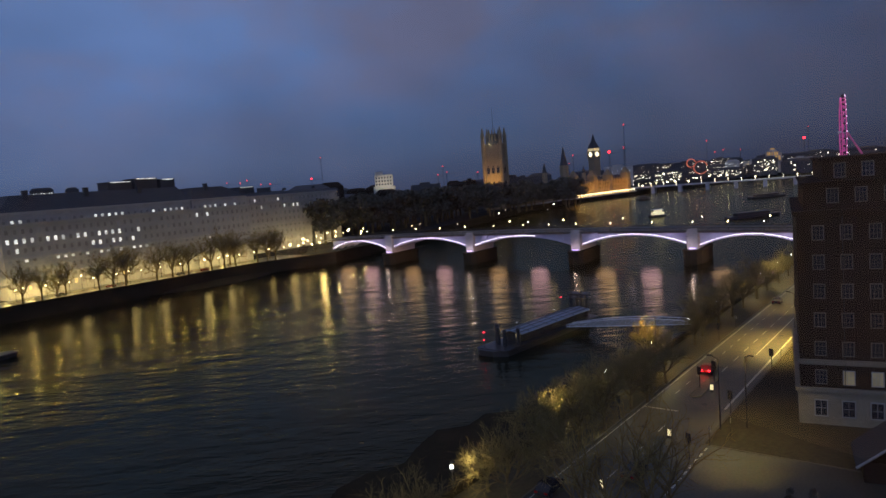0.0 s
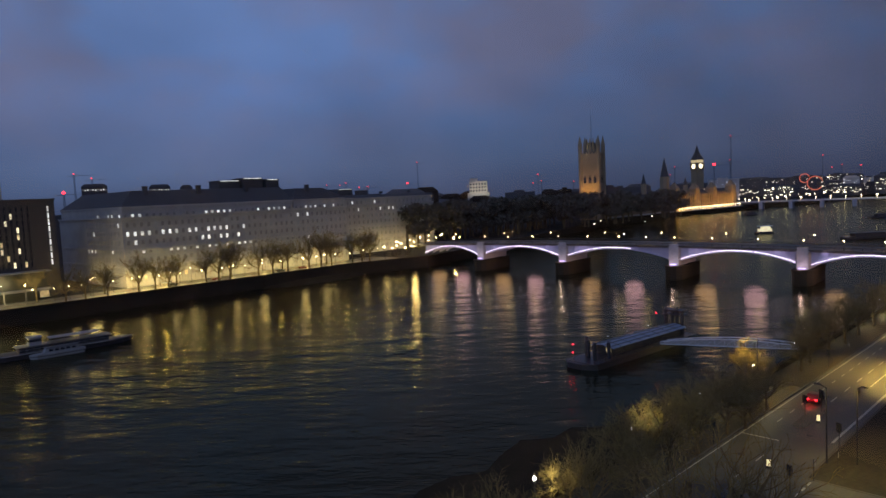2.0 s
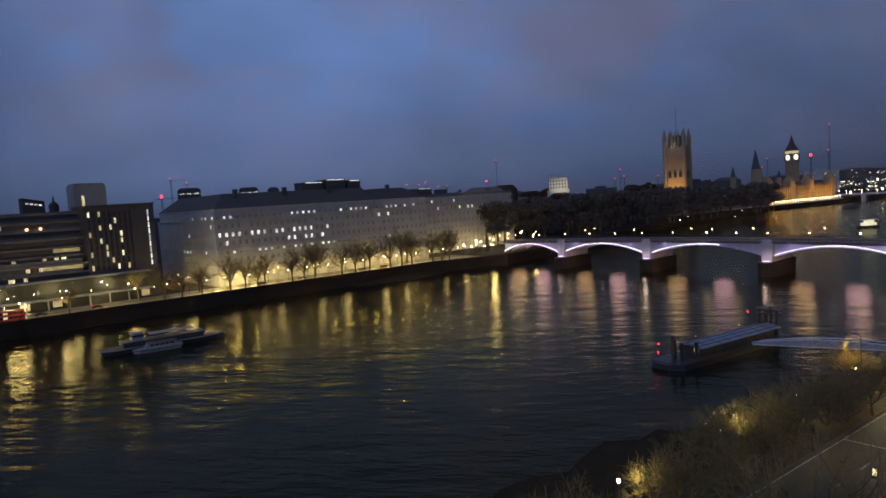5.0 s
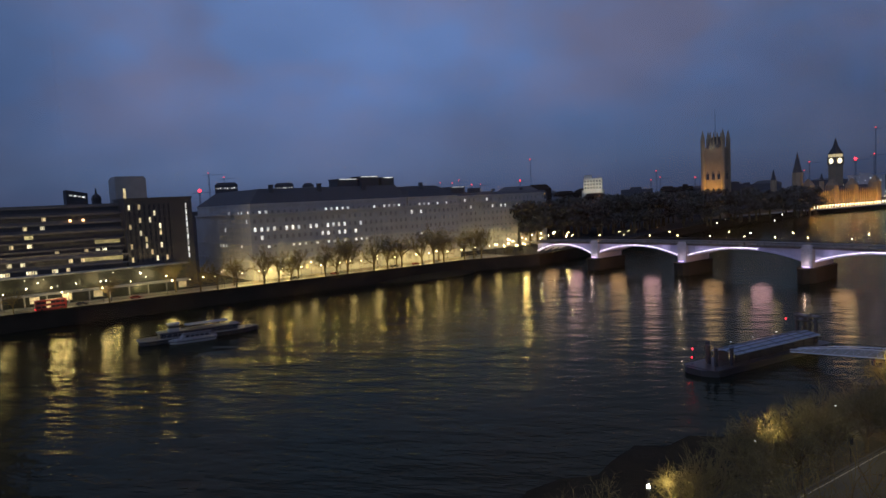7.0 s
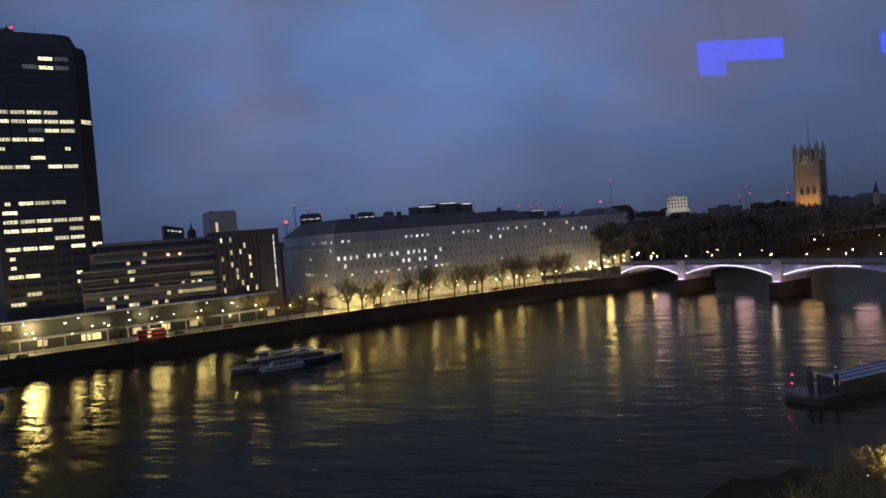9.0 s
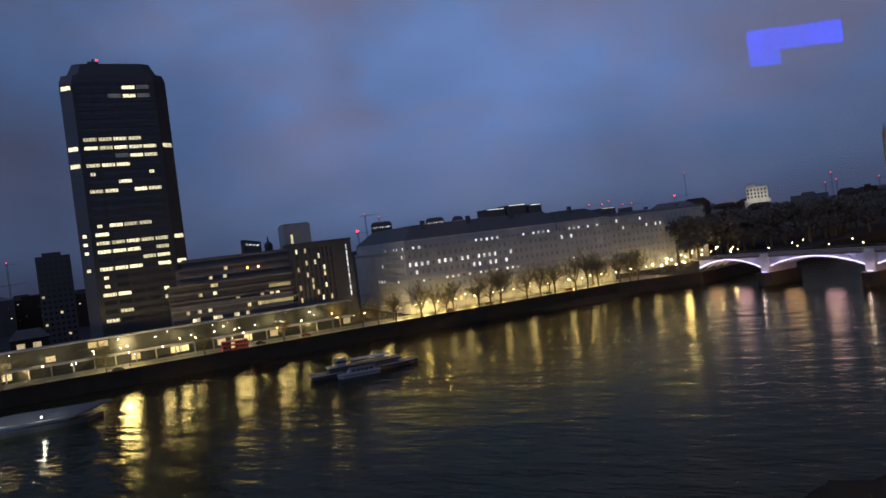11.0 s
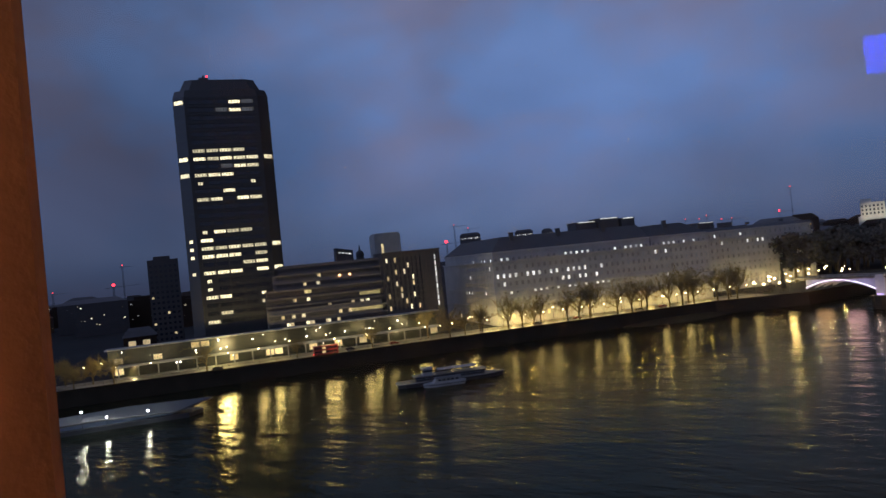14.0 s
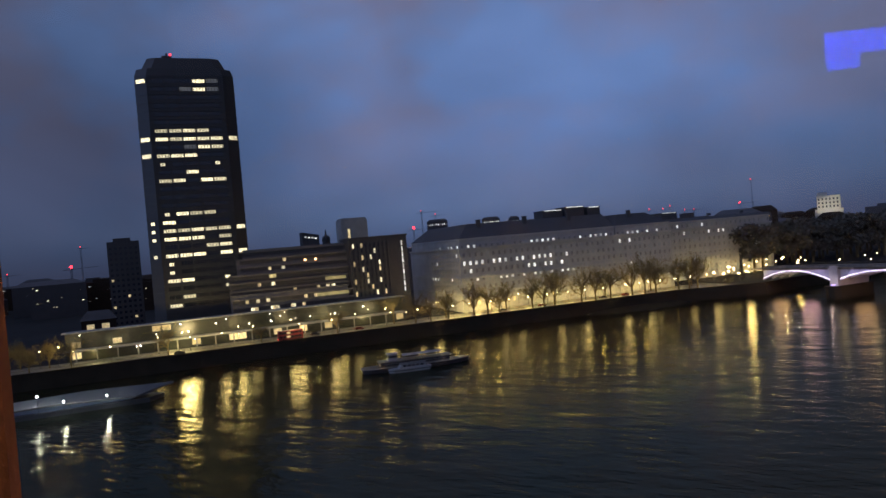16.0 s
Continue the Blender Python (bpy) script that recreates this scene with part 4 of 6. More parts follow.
for i in range(9):
    bm = bm_new()
    box(bm, 0, 1.1, -20.6, -20.35, 0, 0.012)
    tagged(part("lane_marking", bm, PAINT, m=east(9 + i * 1.9, 0, GROUND + 0.16)), "white painted give-way dash", "road marking", "road markings", kind="structure")
# pale patches painted as lamplight mirrored in wet asphalt, and manhole covers in the road
qp = random.Random(15)
LAMPSHEEN = material("painted_lamp_sheen", (0.13, 0.118, 0.085), 0.6, var=0.5, scale=0.5, fine=4.0)
for k, o, a, b_ in ((57, -15.6, 3.6, 0.8), (64, -14.6, 5.0, 1.0), (70, -15.2, 6.0, 1.3), (77, -14.0, 4.0, 0.9), (66, -10.6, 4.4, 0.7), (84, -15.4, 5.0, 0.8)):
    bm = bm_new()
    prism(bm, [(a * math.cos(j * 0.524) * qp.uniform(0.7, 1.1), b_ * math.sin(j * 0.524) * qp.uniform(0.7, 1.1)) for j in range(12)], 0, 0.008)
    tagged(part("road_patch", bm, LAMPSHEEN, m=east(k, o, GROUND + 0.031)), "pale patch painted as lamplight mirrored in the asphalt", "road patch", "road patches", kind="structure")
for k, o in ((60.5, -12.2), (86, -16.6), (92, -11.6), (41, -15.4), (29, -11.0)):
    bm = bm_new()
    tube(bm, (0, 0, 0), (0, 0, 0.014), 0.42, 0.42, 14)
    tagged(part("manhole_cover", bm, IRON, m=east(k, o, GROUND + 0.032)), "round black iron manhole cover in the road", "manhole cover", "manhole covers", kind="structure")
# small traffic island
bm = bm_new()
prism(bm, [(0, -0.9), (9, -0.9), (10, 0), (9, 0.9), (0, 0.9), (-1, 0)], 0, 0.14)
tagged(part("traffic_island", bm, PAVING, m=east(44, -13.1, GROUND + 0.034)), "low paved traffic island in the road", "kerb", kind="structure")

# some lights are set above their globes, among the branches, to brighten the crowns
NEAR_WATTS = {-2: 800, -1: 900, 0: 900, 1: 5200, 2: 200, 3: 500, 4: 150, 5: 150, 6: 250, 7: 4500}
for i in range(-2, 12):
    side, lift = {7: (-1.5, 3.0), -1: (-2.2, 2.2), 1: (-2.4, 2.0), 0: (-2.6, 1.6)}.get(i, (-2.2, -0.35))
    street_lamp(east(i * 20.2, -0.25, GROUND + 1.15), 1.8, POST_E, GLOBE_WHITE, "lamps along the near wall", "cast-iron globe lamp glowing on the river parapet", NEAR_WATTS.get(i, 500), (1.0, 0.85, 0.42), side, lift, 1.0)


def added_road_lamp(m, watts):
    """An added tall lamp whose flat hood throws its light down on the road."""
    t = thing("street_lamp", m, "added tall hooded lamp that lights the near road", "street lamp", "lamps along the near road")
    bm = bm_new()
    tube(bm, (0, 0, 0), (0, 0, 9.5), 0.11, 0.06, 8)
    tube(bm, (0, 0, 9.5), (0, 0.9, 9.9), 0.06, 0.05, 6)
    part("post", bm, IRON, t)
    bm = bm_new()
    prism(bm, [(-0.2, 0.6), (0.2, 0.6), (0.2, 1.4), (-0.2, 1.4)], 9.82, 10.0, top=[(-0.1, 0.7), (0.1, 0.7), (0.1, 1.3), (-0.1, 1.3)])
    part("hood", bm, IRON, t)
    d = bpy.data.lights.new("road_light", "SPOT")
    d.energy, d.color, d.spot_size, d.spot_blend, d.shadow_soft_size = watts, (1.0, 0.69, 0.16), radians(132), 0.5, 0.2
    o = new("road_light", d)
    o.location = m @ Vector((0, 1.0, 9.7))


# added lamps: they brighten the road, the pavement and one tree's crown
for k, w in ((-14, 900), (32, 2200), (80, 25000), (116, 15000), (150, 9000)):
    added_road_lamp(east(k, -20.2, GROUND + 0.15), w)
added_road_lamp(east(34, -23.0, GROUND + 0.15, 150), 1700)
added_road_lamp(east(56.5, -2.6, GROUND + 0.15), 5500)

TREE_SPOTS = ((-24, -3.0, 1.0), (-11, -3.4, 0.85), (3, -3.2, 0.85), (13, -3.4, 0.95), (21, -3.2, 1.1), (29, -3.6, 1.0), (37, -3.2, 0.9), (46, -3.6, 0.8), (50, -4.2, 0.7), (57, -0.9, 0.64), (73, -3.8, 0.8), (81, -3.0, 0.85),
              (90, -3.4, 0.8), (100, -3.6, 0.85), (111, -3.4, 0.85), (122, -3.6, 0.9), (134, -3.4, 0.95), (147, -3.6, 0.95), (160, -3.6, 1.0), (174, -3.6, 1.0), (188, -3.6, 1.0),
              (1, -7.0, 1.05), (9, -7.0, 1.1), (17, -6.9, 1.05), (25, -6.9, 1.1), (34, -6.8, 1.0), (43, -6.8, 0.8), (13, -5.0, 1.0), (38, -7.8, 1.05), (47, -7.2, 0.9), (135, -21.5, 1.1), (152, -21.5, 1.2))
for i, (k, o, s) in enumerate(TREE_SPOTS):
    bare_tree(scaled(east(k + rnd.uniform(-1, 1), o, turn=rnd.uniform(0, 360)), s * (1.22 if 52 < k < 130 else 0.84)), i % 4, "trees along the near bank", "bare leafless plane tree lit by a yellow lamp")


def traffic_light(m, lit, label):
    t = thing("traffic_light", m, label, "traffic light", "traffic lights")
    bm = bm_new()
    tube(bm, (0, 0, 0), (0, 0, 3.3), 0.06, 0.06, 8)
    part("post", bm, IRON, t)
    bm = bm_new()
    box(bm, -0.22, 0.22, -0.18, 0.12, 2.3, 3.4)
    box(bm, -0.34, 0.34, 0.12, 0.15, 2.2, 3.5)
    head = part("signal_head", bm, IRON, t)
    for j, z in enumerate((3.15, 2.85, 2.55)):
        bm = bm_new()
        tube(bm, (0, -0.18, z), (0, -0.24, z), 0.12, 0.12, 10)
        part("lens", bm, lit if j == 0 and lit else GLASS, head)
    return t


for k, o, l in ((48, -12.6, None), (52, -13.6, REDDIM), (20.5, -19.9, LITWARM), (9.8, -13.4, LITWARM), (30, -7.0, None), (38, -19.9, None), (62, -20.0, None), (78, -7.0, REDDIM)):
    traffic_light(east(k, o, GROUND + (0.034 if -19.4 < o < -7.4 else 0.15), 55), l, "black traffic light on a post beside the road")


# ---------------------------------------------------------------- vehicles
REDGLASS = material("red_lens", (0.25, 0.01, 0.01), 0.2)

def car(m, paint, label, tail=False):
    c = thing("car", m, label, "car")
    bm = bm_new()
    prof = [(-2.1, 0.35), (2.1, 0.35), (2.15, 0.72), (1.2, 0.92), (0.55, 1.42), (-1.1, 1.45), (-1.8, 0.98), (-2.15, 0.9)]
    l = [bm.verts.new((x, -0.86, z)) for x, z in prof]
    r = [bm.verts.new((x, 0.86, z)) for x, z in prof]
    for i in range(len(prof)):
        j = (i + 1) % len(prof)
        bm.faces.new((l[i], l[j], r[j], r[i]))
    bm.faces.new(l[::-1])
    bm.faces.new(r)
    bmesh.ops.bevel(bm, geom=list(bm.edges), offset=0.07, segments=2, affect="EDGES")
    bmesh.ops.recalc_face_normals(bm, faces=bm.faces)
    part("body", bm, paint, c)
    for y in (-0.87, 0.87):
        bm = bm_new()
        box(bm, -1.2, 0.6, y - 0.012, y + 0.012, 0.95, 1.32)
        part("side_window", bm, GLASS, c)
    for x in (-1.35, 1.35):
        for y in (-0.82, 0.82):
            bm = bm_new()
            tube(bm, (x, y - 0.1, 0.32), (x, y + 0.1, 0.32), 0.32, 0.32, 12)
            part("wheel", bm, RUBBER, c)
    for y in (-0.6, 0.6):
        bm = bm_new()
        box(bm, -2.22, -2.12, y - 0.2, y + 0.2, 0.72, 0.92)
        part("tail_light", bm, REDLAMP if tail else REDGLASS, c, "glowing red tail light" if tail else "dark red tail light")
        bm = bm_new()
        box(bm, 2.1, 2.2, y - 0.18, y + 0.18, 0.58, 0.74)
        part("headlight", bm, GLASS, c)
    if tail:
        lamp_light(m @ Vector((-2.7, 0, 0.9)), 60, (1.0, 0.03, 0.03), 0.2)
    return c


car(east(57.0, -11.2, GROUND + 0.034, 4), REDPAINT, "red car with brake lights lit on the road", True)
for k, o, p in ((118, -9.2, DARKPAINT), (6, -9.2, DARKPAINT), (14, -15.8, DARKPAINT)):
    car(east(k, o, GROUND + 0.034, rnd.uniform(-3, 3)), p, "dark car standing on the embankment road")


def bus(m):
    b = thing("double_decker_bus", m, "red double-decker bus with lit windows on the far road", "bus", "buses")
    bm = bm_new()
    box(bm, -5.3, 5.3, -1.25, 1.25, 0.35, 4.35)
    bmesh.ops.bevel(bm, geom=list(bm.edges), offset=0.22, segments=2, affect="EDGES")
    part("body", bm, REDPAINT, b)
    for z0, z1 in ((1.3, 2.1), (2.95, 3.75)):
        for y in (-1.26, 1.26):
            for i in range(6):
                bm = bm_new()
                box(bm, -4.8 + i * 1.6, -3.35 + i * 1.6, y - 0.02, y + 0.02, z0, z1)
                part("window", bm, LITWARM if i == 2 else GLASS, b)
    for x in (-3.2, 3.4):
        for y in (-1.15, 1.15):
            bm = bm_new()
            tube(bm, (x, y - 0.15, 0.5), (x, y + 0.15, 0.5), 0.5, 0.5, 12)
            part("wheel", bm, RUBBER, b)
    for y in (-0.9, 0.9):
        bm = bm_new()
        box(bm, -5.36, -5.28, y - 0.18, y + 0.18, 0.8, 1.15)
        part("tail_light", bm, REDLAMP, b)
    return b


bus(west(64.5, 8.0, GROUND + 0.034))
for k in (96, 76, 20, 168, 190, 226, 240):
    car(west(k, rnd.choice((7.5, 13.5)), GROUND + 0.034), rnd.choice((DARKPAINT, SILVER, REDPAINT)), "car with lights on the far embankment road")


# ---------------------------------------------------------------- brick block beside the near road
def brick_block():
    b = thing("apartment_block", pose(45.3, 85.8, GROUND, 0, 0, -27), "dark brick apartment block with pale stone ground floor", "apartment building")
    L, Dp = 26.0, 34.0
    bm = bm_new()
    box(bm, 0, L, 0, Dp, 4.6, 27.6)
    part("wall", bm, BRICK, b)
    bm = bm_new()
    box(bm, -0.25, L + 0.2, -0.25, Dp, 0, 4.6)
    part("ground_floor", bm, TANSTONE, b, "pale stone ground floor")
    for z, d in ((4.6, 0.6), (8.3, 0.25), (27.6, 0.5)):
        bm = bm_new()
        box(bm, -d, L + d, -d, Dp, z, z + 0.45)
        box(bm, -d * 0.6, L + d * 0.6, -d * 0.6, Dp, z - 0.25, z)
        part("cornice", bm, TANSTONE if z < 20 else BRICK, b)
    for x, y, z0, z1 in ((0.9, 1.5, 28.05, 31.3), (3.2, 4.0, 31.3, 34.3)):
        bm = bm_new()
        box(bm, x, L, y, Dp, z0, z1)
        box(bm, x - 0.3, L, y - 0.3, Dp, z1, z1 + 0.3)
        part("setback_storey", bm, BRICK, b)
    wd = window_mesh(1.15, 1.7, GLASS, FRAMEPAINT, 2)
    wl_ = window_mesh(1.15, 1.7, LITBLIND, CONCRETE, 2)
    q = random.Random(9)
    for r in range(6):
        for c in range(7):
            me = wd
            if r == 0 and c in (1, 2):
                me = wl_
            part("window", me, None, b, m=pose(2.4 + c * 3.1, 0, 5.6 + r * 3.75))
    for c in range(6):
        part("window", wd, None, b, m=pose(4.2 + c * 3.1, 1.5, 28.9))
        part("window", wd, None, b, m=pose(5.2 + c * 3.1, 4.0, 32.0))
    gm = window_mesh(1.3, 2.0, GLASS, CONCRETE, 1)
    for c in range(7):
        part("window", gm, None, b, m=pose(2.3 + c * 3.1, -0.25, 1.4))
    bm = bm_new()
    tube(bm, (5.1, -0.12, 5.1), (5.1, -0.12, 27.2), 0.05, 0.05, 6)
    part("downpipe", bm, IRON, b)


brick_block()
# gabled entrance roof in front of the block
gb = thing("gabled_shelter", pose(46.2, 68.0, GROUND - 0.5, 0, 0, -27), "dark gabled shelter with pale bargeboards", "shelter")
bm = bm_new()
for sx in (-1, 1):
    vs = [bm.verts.new(p) for p in ((0, -3, 6.4), (sx * 4.2, -3, 2.9), (sx * 4.2, 4, 2.9), (0, 4, 6.4), (0, -3, 6.2), (sx * 4.2, -3, 2.7), (sx * 4.2, 4, 2.7), (0, 4, 6.2))]
    for qd in ((0, 1, 2, 3), (7, 6, 5, 4), (0, 4, 5, 1), (2, 6, 7, 3), (1, 5, 6, 2)):
        bm.faces.new([vs[i] for i in qd])
bmesh.ops.recalc_face_normals(bm, faces=bm.faces)
part("roof", bm, DARKSLATE, gb)
bm = bm_new()
box(bm, -3.4, 3.4, -1.5, 4, 0, 2.95)
part("wall", bm, BRICK, gb)
for sx in (-1, 1):
    bm = bm_new()
    tube(bm, (0, -3.08, 6.3), (sx * 4.25, -3.08, 2.8), 0.14, 0.14, 4)
    part("bargeboard", bm, CONCRETE, gb)



# ---------------------------------------------------------------- landing stage and gangway
ps = thing("landing_stage", pose(12.7, 156.0, 0, 0, 0, 47), "dark floating landing stage with a pale flat canopy", "pontoon")
bm = bm_new()
prism(bm, [(-4, -4), (35, -4), (38, -2), (38, 3), (35, 5), (-4, 5), (-6, 3), (-6, -1)], -1.0, 1.3)
part("hull", bm, HULL, ps)
bm = bm_new()
box(bm, -5, 37, -3.9, 4.9, 1.3, 1.42)
part("deck", bm, HULL, ps)
bm = bm_new()
vs = [bm.verts.new(p) for p in ((3, -3.0, 3.7), (34, -3.0, 3.7), (34, 0.2, 4.3), (3, 0.2, 4.3), (34, 3.4, 3.7), (3, 3.4, 3.7))]
for qd in ((0, 1, 2, 3), (3, 2, 4, 5)):
    bm.faces.new([vs[i] for i in qd])
made = bmesh.ops.extrude_face_region(bm, geom=list(bm.faces))
for v in made["geom"]:
    if isinstance(v, bmesh.types.BMVert):
        v.co.z -= 0.25
bmesh.ops.recalc_face_normals(bm, faces=bm.faces)
part("canopy", bm, PALEBLUE, ps, "pale flat canopy roof")
for y, z in ((-2.1, 3.9), (-0.6, 4.18), (0.9, 4.2), (2.3, 3.93)):
    bm = bm_new()
    box(bm, 3.0, 34.0, y - 0.22, y + 0.22, z, z + 0.06)
    part("roof_gutter", bm, HULL, ps, "dark gutter along the canopy")
for x in range(6, 34, 4):
    bm = bm_new()
    tube(bm, (x, -3.03, 3.72), (x, 0.2, 4.33), 0.07, 0.07, 4)
    tube(bm, (x, 0.2, 4.33), (x, 3.43, 3.72), 0.07, 0.07, 4)
    part("roof_rib", bm, HULL, ps)
for z in (6.2, 7.3):
    bm = bm_new()
    box(bm, 34.2, 36.9, -1.9, 4.0, z, z + 0.35)
    part("pile_frame", bm, HULL, ps, "black steel frame round the mooring piles")
for x in (10, 18, 27):
    bm = bm_new()
    ball(bm, (x, 3.7, 4.4), 0.13, seg=6)
    part("roof_lamp", bm, LITCOOL, ps, "small white roof lamp")
bm = bm_new()
box(bm, 4, 33, -1.9, 2.4, 1.42, 3.5)
part("waiting_room", bm, BLACKCLAD, ps)
bm = bm_new()
box(bm, 3.85, 4.0, -1.6, -0.4, 2.3, 3.3)
part("lit_window", bm, LITWARM, ps)
for x in range(3, 36, 4):
    bm = bm_new()
    tube(bm, (x + 0.6, -2.8, 1.4), (x + 0.6, -2.8, 3.5), 0.08, 0.08, 6)
    part("canopy_post", bm, IRON, ps)
for x in range(-5, 3, 2):
    bm = bm_new()
    tube(bm, (x, -3.8, 1.4), (x, -3.8, 2.5), 0.04, 0.04, 5)
    tube(bm, (x, -3.8, 2.5), (x + 2, -3.8, 2.5), 0.04, 0.04, 5)
    part("railing", bm, IRON, ps)
for x, y, h in ((-0.4, 1.5, 5.6), (1.0, 3.0, 6.0), (2.0, -2.5, 5.2), (-1.2, -1.0, 5.4), (34.6, -1.5, 7.6), (35.6, 0.6, 8.2), (36.4, 2.4, 7.6), (35.2, 3.6, 7.9)):
    bm = bm_new()
    tube(bm, (x, y, -3), (x, y, h), 0.5, 0.45, 10)
    part("pile", bm, HULL, ps)
for x, y, z in ((-4.5, 2.5, 5.2), (-4.2, 2.9, 3.2), (31.5, 4.2, 7.0)):
    bm = bm_new()
    tube(bm, (x, y, 1.4), (x, y, z - 0.1), 0.04, 0.04, 5)
    pl = part("lamp_pole", bm, IRON, ps)
    bm = bm_new()
    ball(bm, (x, y, z), 0.17, seg=8)
    part("red_lamp", bm, REDLAMP, pl, "glowing red navigation lamp")

lamp_light(ps.matrix_basis @ Vector((-5.6, 2.7, 3.4)), 25, (1.0, 0.05, 0.04), 0.15)

gw = thing("gangway", look((30.6, 168.8, 1.6), (54.0, 142.6, GROUND + 0.7)) @ pose(0, 0, 0, -90, 0, 0), "pale arched truss gangway from wall to landing stage", "gangway")
LG = 35.2
for y in (-1.3, 1.3):
    bm = bm_new()
    last = None
    for i in range(15):
        u = i / 14
        # local: y runs along the gangway
        p_lo, p_hi = Vector((y, -LG * u * -1, 0.2)), Vector((y, LG * u, 0.8 + 1.0 * math.sin(math.pi * u)))
        tube(bm, p_lo, p_hi, 0.05, 0.05, 5)
        if last:
            tube(bm, last[1], p_hi, 0.12, 0.12, 6)
            tube(bm, last[0], p_lo, 0.12, 0.12, 6)
            tube(bm, last[0], p_hi, 0.05, 0.05, 5)
        last = (p_lo, p_hi)
    part("truss", bm, WHITEPAINT, gw)
for y in (-1.3, 1.3):
    bm = bm_new()
    rings = []
    for i in range(15):
        hgt = 0.55 + 0.75 * math.sin(math.pi * i / 14)
        rings.append([bm.verts.new((y + dx, LG * i / 14, z)) for dx, z in ((-0.03, 0.3), (-0.03, hgt), (0.03, hgt), (0.03, 0.3))])
    for a, c in zip(rings, rings[1:]):
        for i in range(4):
            bm.faces.new((a[i], a[(i + 1) % 4], c[(i + 1) % 4], c[i]))
    bmesh.ops.recalc_face_normals(bm, faces=bm.faces)
    part("side_panel", bm, CONCRETE, gw)
bm = bm_new()
box(bm, -1.25, 1.25, 0, LG, 0.1, 0.22)
part("walkway", bm, CONCRETE, gw)

# ---------------------------------------------------------------- boats
def barge(m):
    b = thing("passenger_boat", m, "moored river boat with black hull and white cabin", "boat")
    bm = bm_new()
    plan = [(-21, -2.2), (-18, -3.6), (12, -3.6), (18, -2.4), (21.5, 0), (18, 2.4), (12, 3.6), (-18, 3.6), (-21, 2.2)]
    prism(bm, [(x * 0.96, y * 0.85) for x, y in plan], -0.8, 1.9, top=plan)
    part("hull", bm, HULL, b)
    bm = bm_new()
    prism(bm, [(x * 1.005, y * 1.02) for x, y in plan], 1.55, 1.85)
    part("rubbing_strake", bm, CONCRETE, b)
    bm = bm_new()
    box(bm, -14, 13, -2.7, 2.7, 1.9, 3.5)
    part("cabin", bm, BLACKCLAD, b)
    bm = bm_new()
    box(bm, -14.6, 14.0, -3.1, 3.1, 3.5, 3.72)
    part("cabin_roof", bm, SILVER, b)
    bm = bm_new()
    prism(bm, [(-11, -1.8), (-7, -1.8), (-7, 1.8), (-11, 1.8)], 3.72, 6.2, top=[(-10.4, -1.5), (-7.3, -1.5), (-7.3, 1.5), (-10.4, 1.5)])
    box(bm, -11.2, -6.8, -2.0, 2.0, 6.2, 6.4)
    part("wheelhouse", bm, BOATPAINT, b)
    bm = bm_new()
    box(bm, -10.9, -7.1, -1.9, 1.9, 4.9, 5.7)
    part("wheelhouse_window", bm, GLASS, b)
    bm = bm_new()
    box(bm, -5, 10, -2.4, 2.4, 5.2, 5.4)
    for x in (-4.6, 0.2, 5, 9.6):
        for y in (-2, 2):
            tube(bm, (x, y, 3.7), (x, y, 5.3), 0.05, 0.05, 5)
    part("awning", bm, BOATPAINT, b)
    for i in range(14):
        bm = bm_new()
        box(bm, -13.4 + i * 1.9, -12.0 + i * 1.9, -2.74, -2.7, 2.3, 3.2)
        part("window", bm, GLASS, b)
    bm = bm_new()
    for x in range(-18, 20, 2):
        tube(bm, (x, -3.3, 1.9), (x, -3.3, 2.9), 0.03, 0.03, 4)
    box(bm, -18, 18, -3.34, -3.28, 2.85, 2.92)
    part("railing", bm, BOATPAINT, b)
    return b


BARGE = scaled(pose(-139.5, 180.5, 0, 0, 0, 49), 0.88)
barge(BARGE)


def motor_boat(m):
    b = thing("motor_boat", m, "white cabin boat moored alongside a barge", "boat")
    bm = bm_new()
    plan = [(-8.6, 0), (-6.4, -1.7), (-2, -2.3), (7.6, -2.1), (8.0, 0), (7.6, 2.1), (-2, 2.3), (-6.4, 1.7)]
    prism(bm, [(x * 0.92, y * 0.8) for x, y in plan], -0.5, 1.5, top=plan)
    part("hull", bm, BOATPAINT, b)
    bm = bm_new()
    prism(bm, [(x * 1.01, y * 1.02) for x, y in plan], 0.75, 0.95)
    part("rubbing_strake", bm, HULL, b)
    bm = bm_new()
    prism(bm, [(-4.6, -1.6), (5.6, -1.6), (5.6, 1.6), (-4.6, 1.6)], 1.5, 3.0, top=[(-3.6, -1.4), (5.4, -1.4), (5.4, 1.4), (-3.6, 1.4)])
    part("cabin", bm, BOATPAINT, b)
    for i in range(5):
        bm = bm_new()
        box(bm, -3.0 + i * 1.65, -1.8 + i * 1.65, -1.62, -1.4, 2.0, 2.65)
        part("window", bm, GLASS, b)
    bm = bm_new()
    box(bm, -3.9, 5.9, -1.75, 1.75, 3.0, 3.15)
    part("cabin_roof", bm, SILVER, b)
    bm = bm_new()
    for x in (-7.0, -5.6, 6.6):
        tube(bm, (x, -1.4, 1.5), (x, -1.4, 2.4), 0.04, 0.04, 5)
    tube(bm, (-7.0, -1.4, 2.4), (-5.6, -1.4, 2.4), 0.03, 0.03, 5)
    part("railing", bm, IRON, b)


motor_boat(BARGE @ pose(-3.4, -6.2, 0))

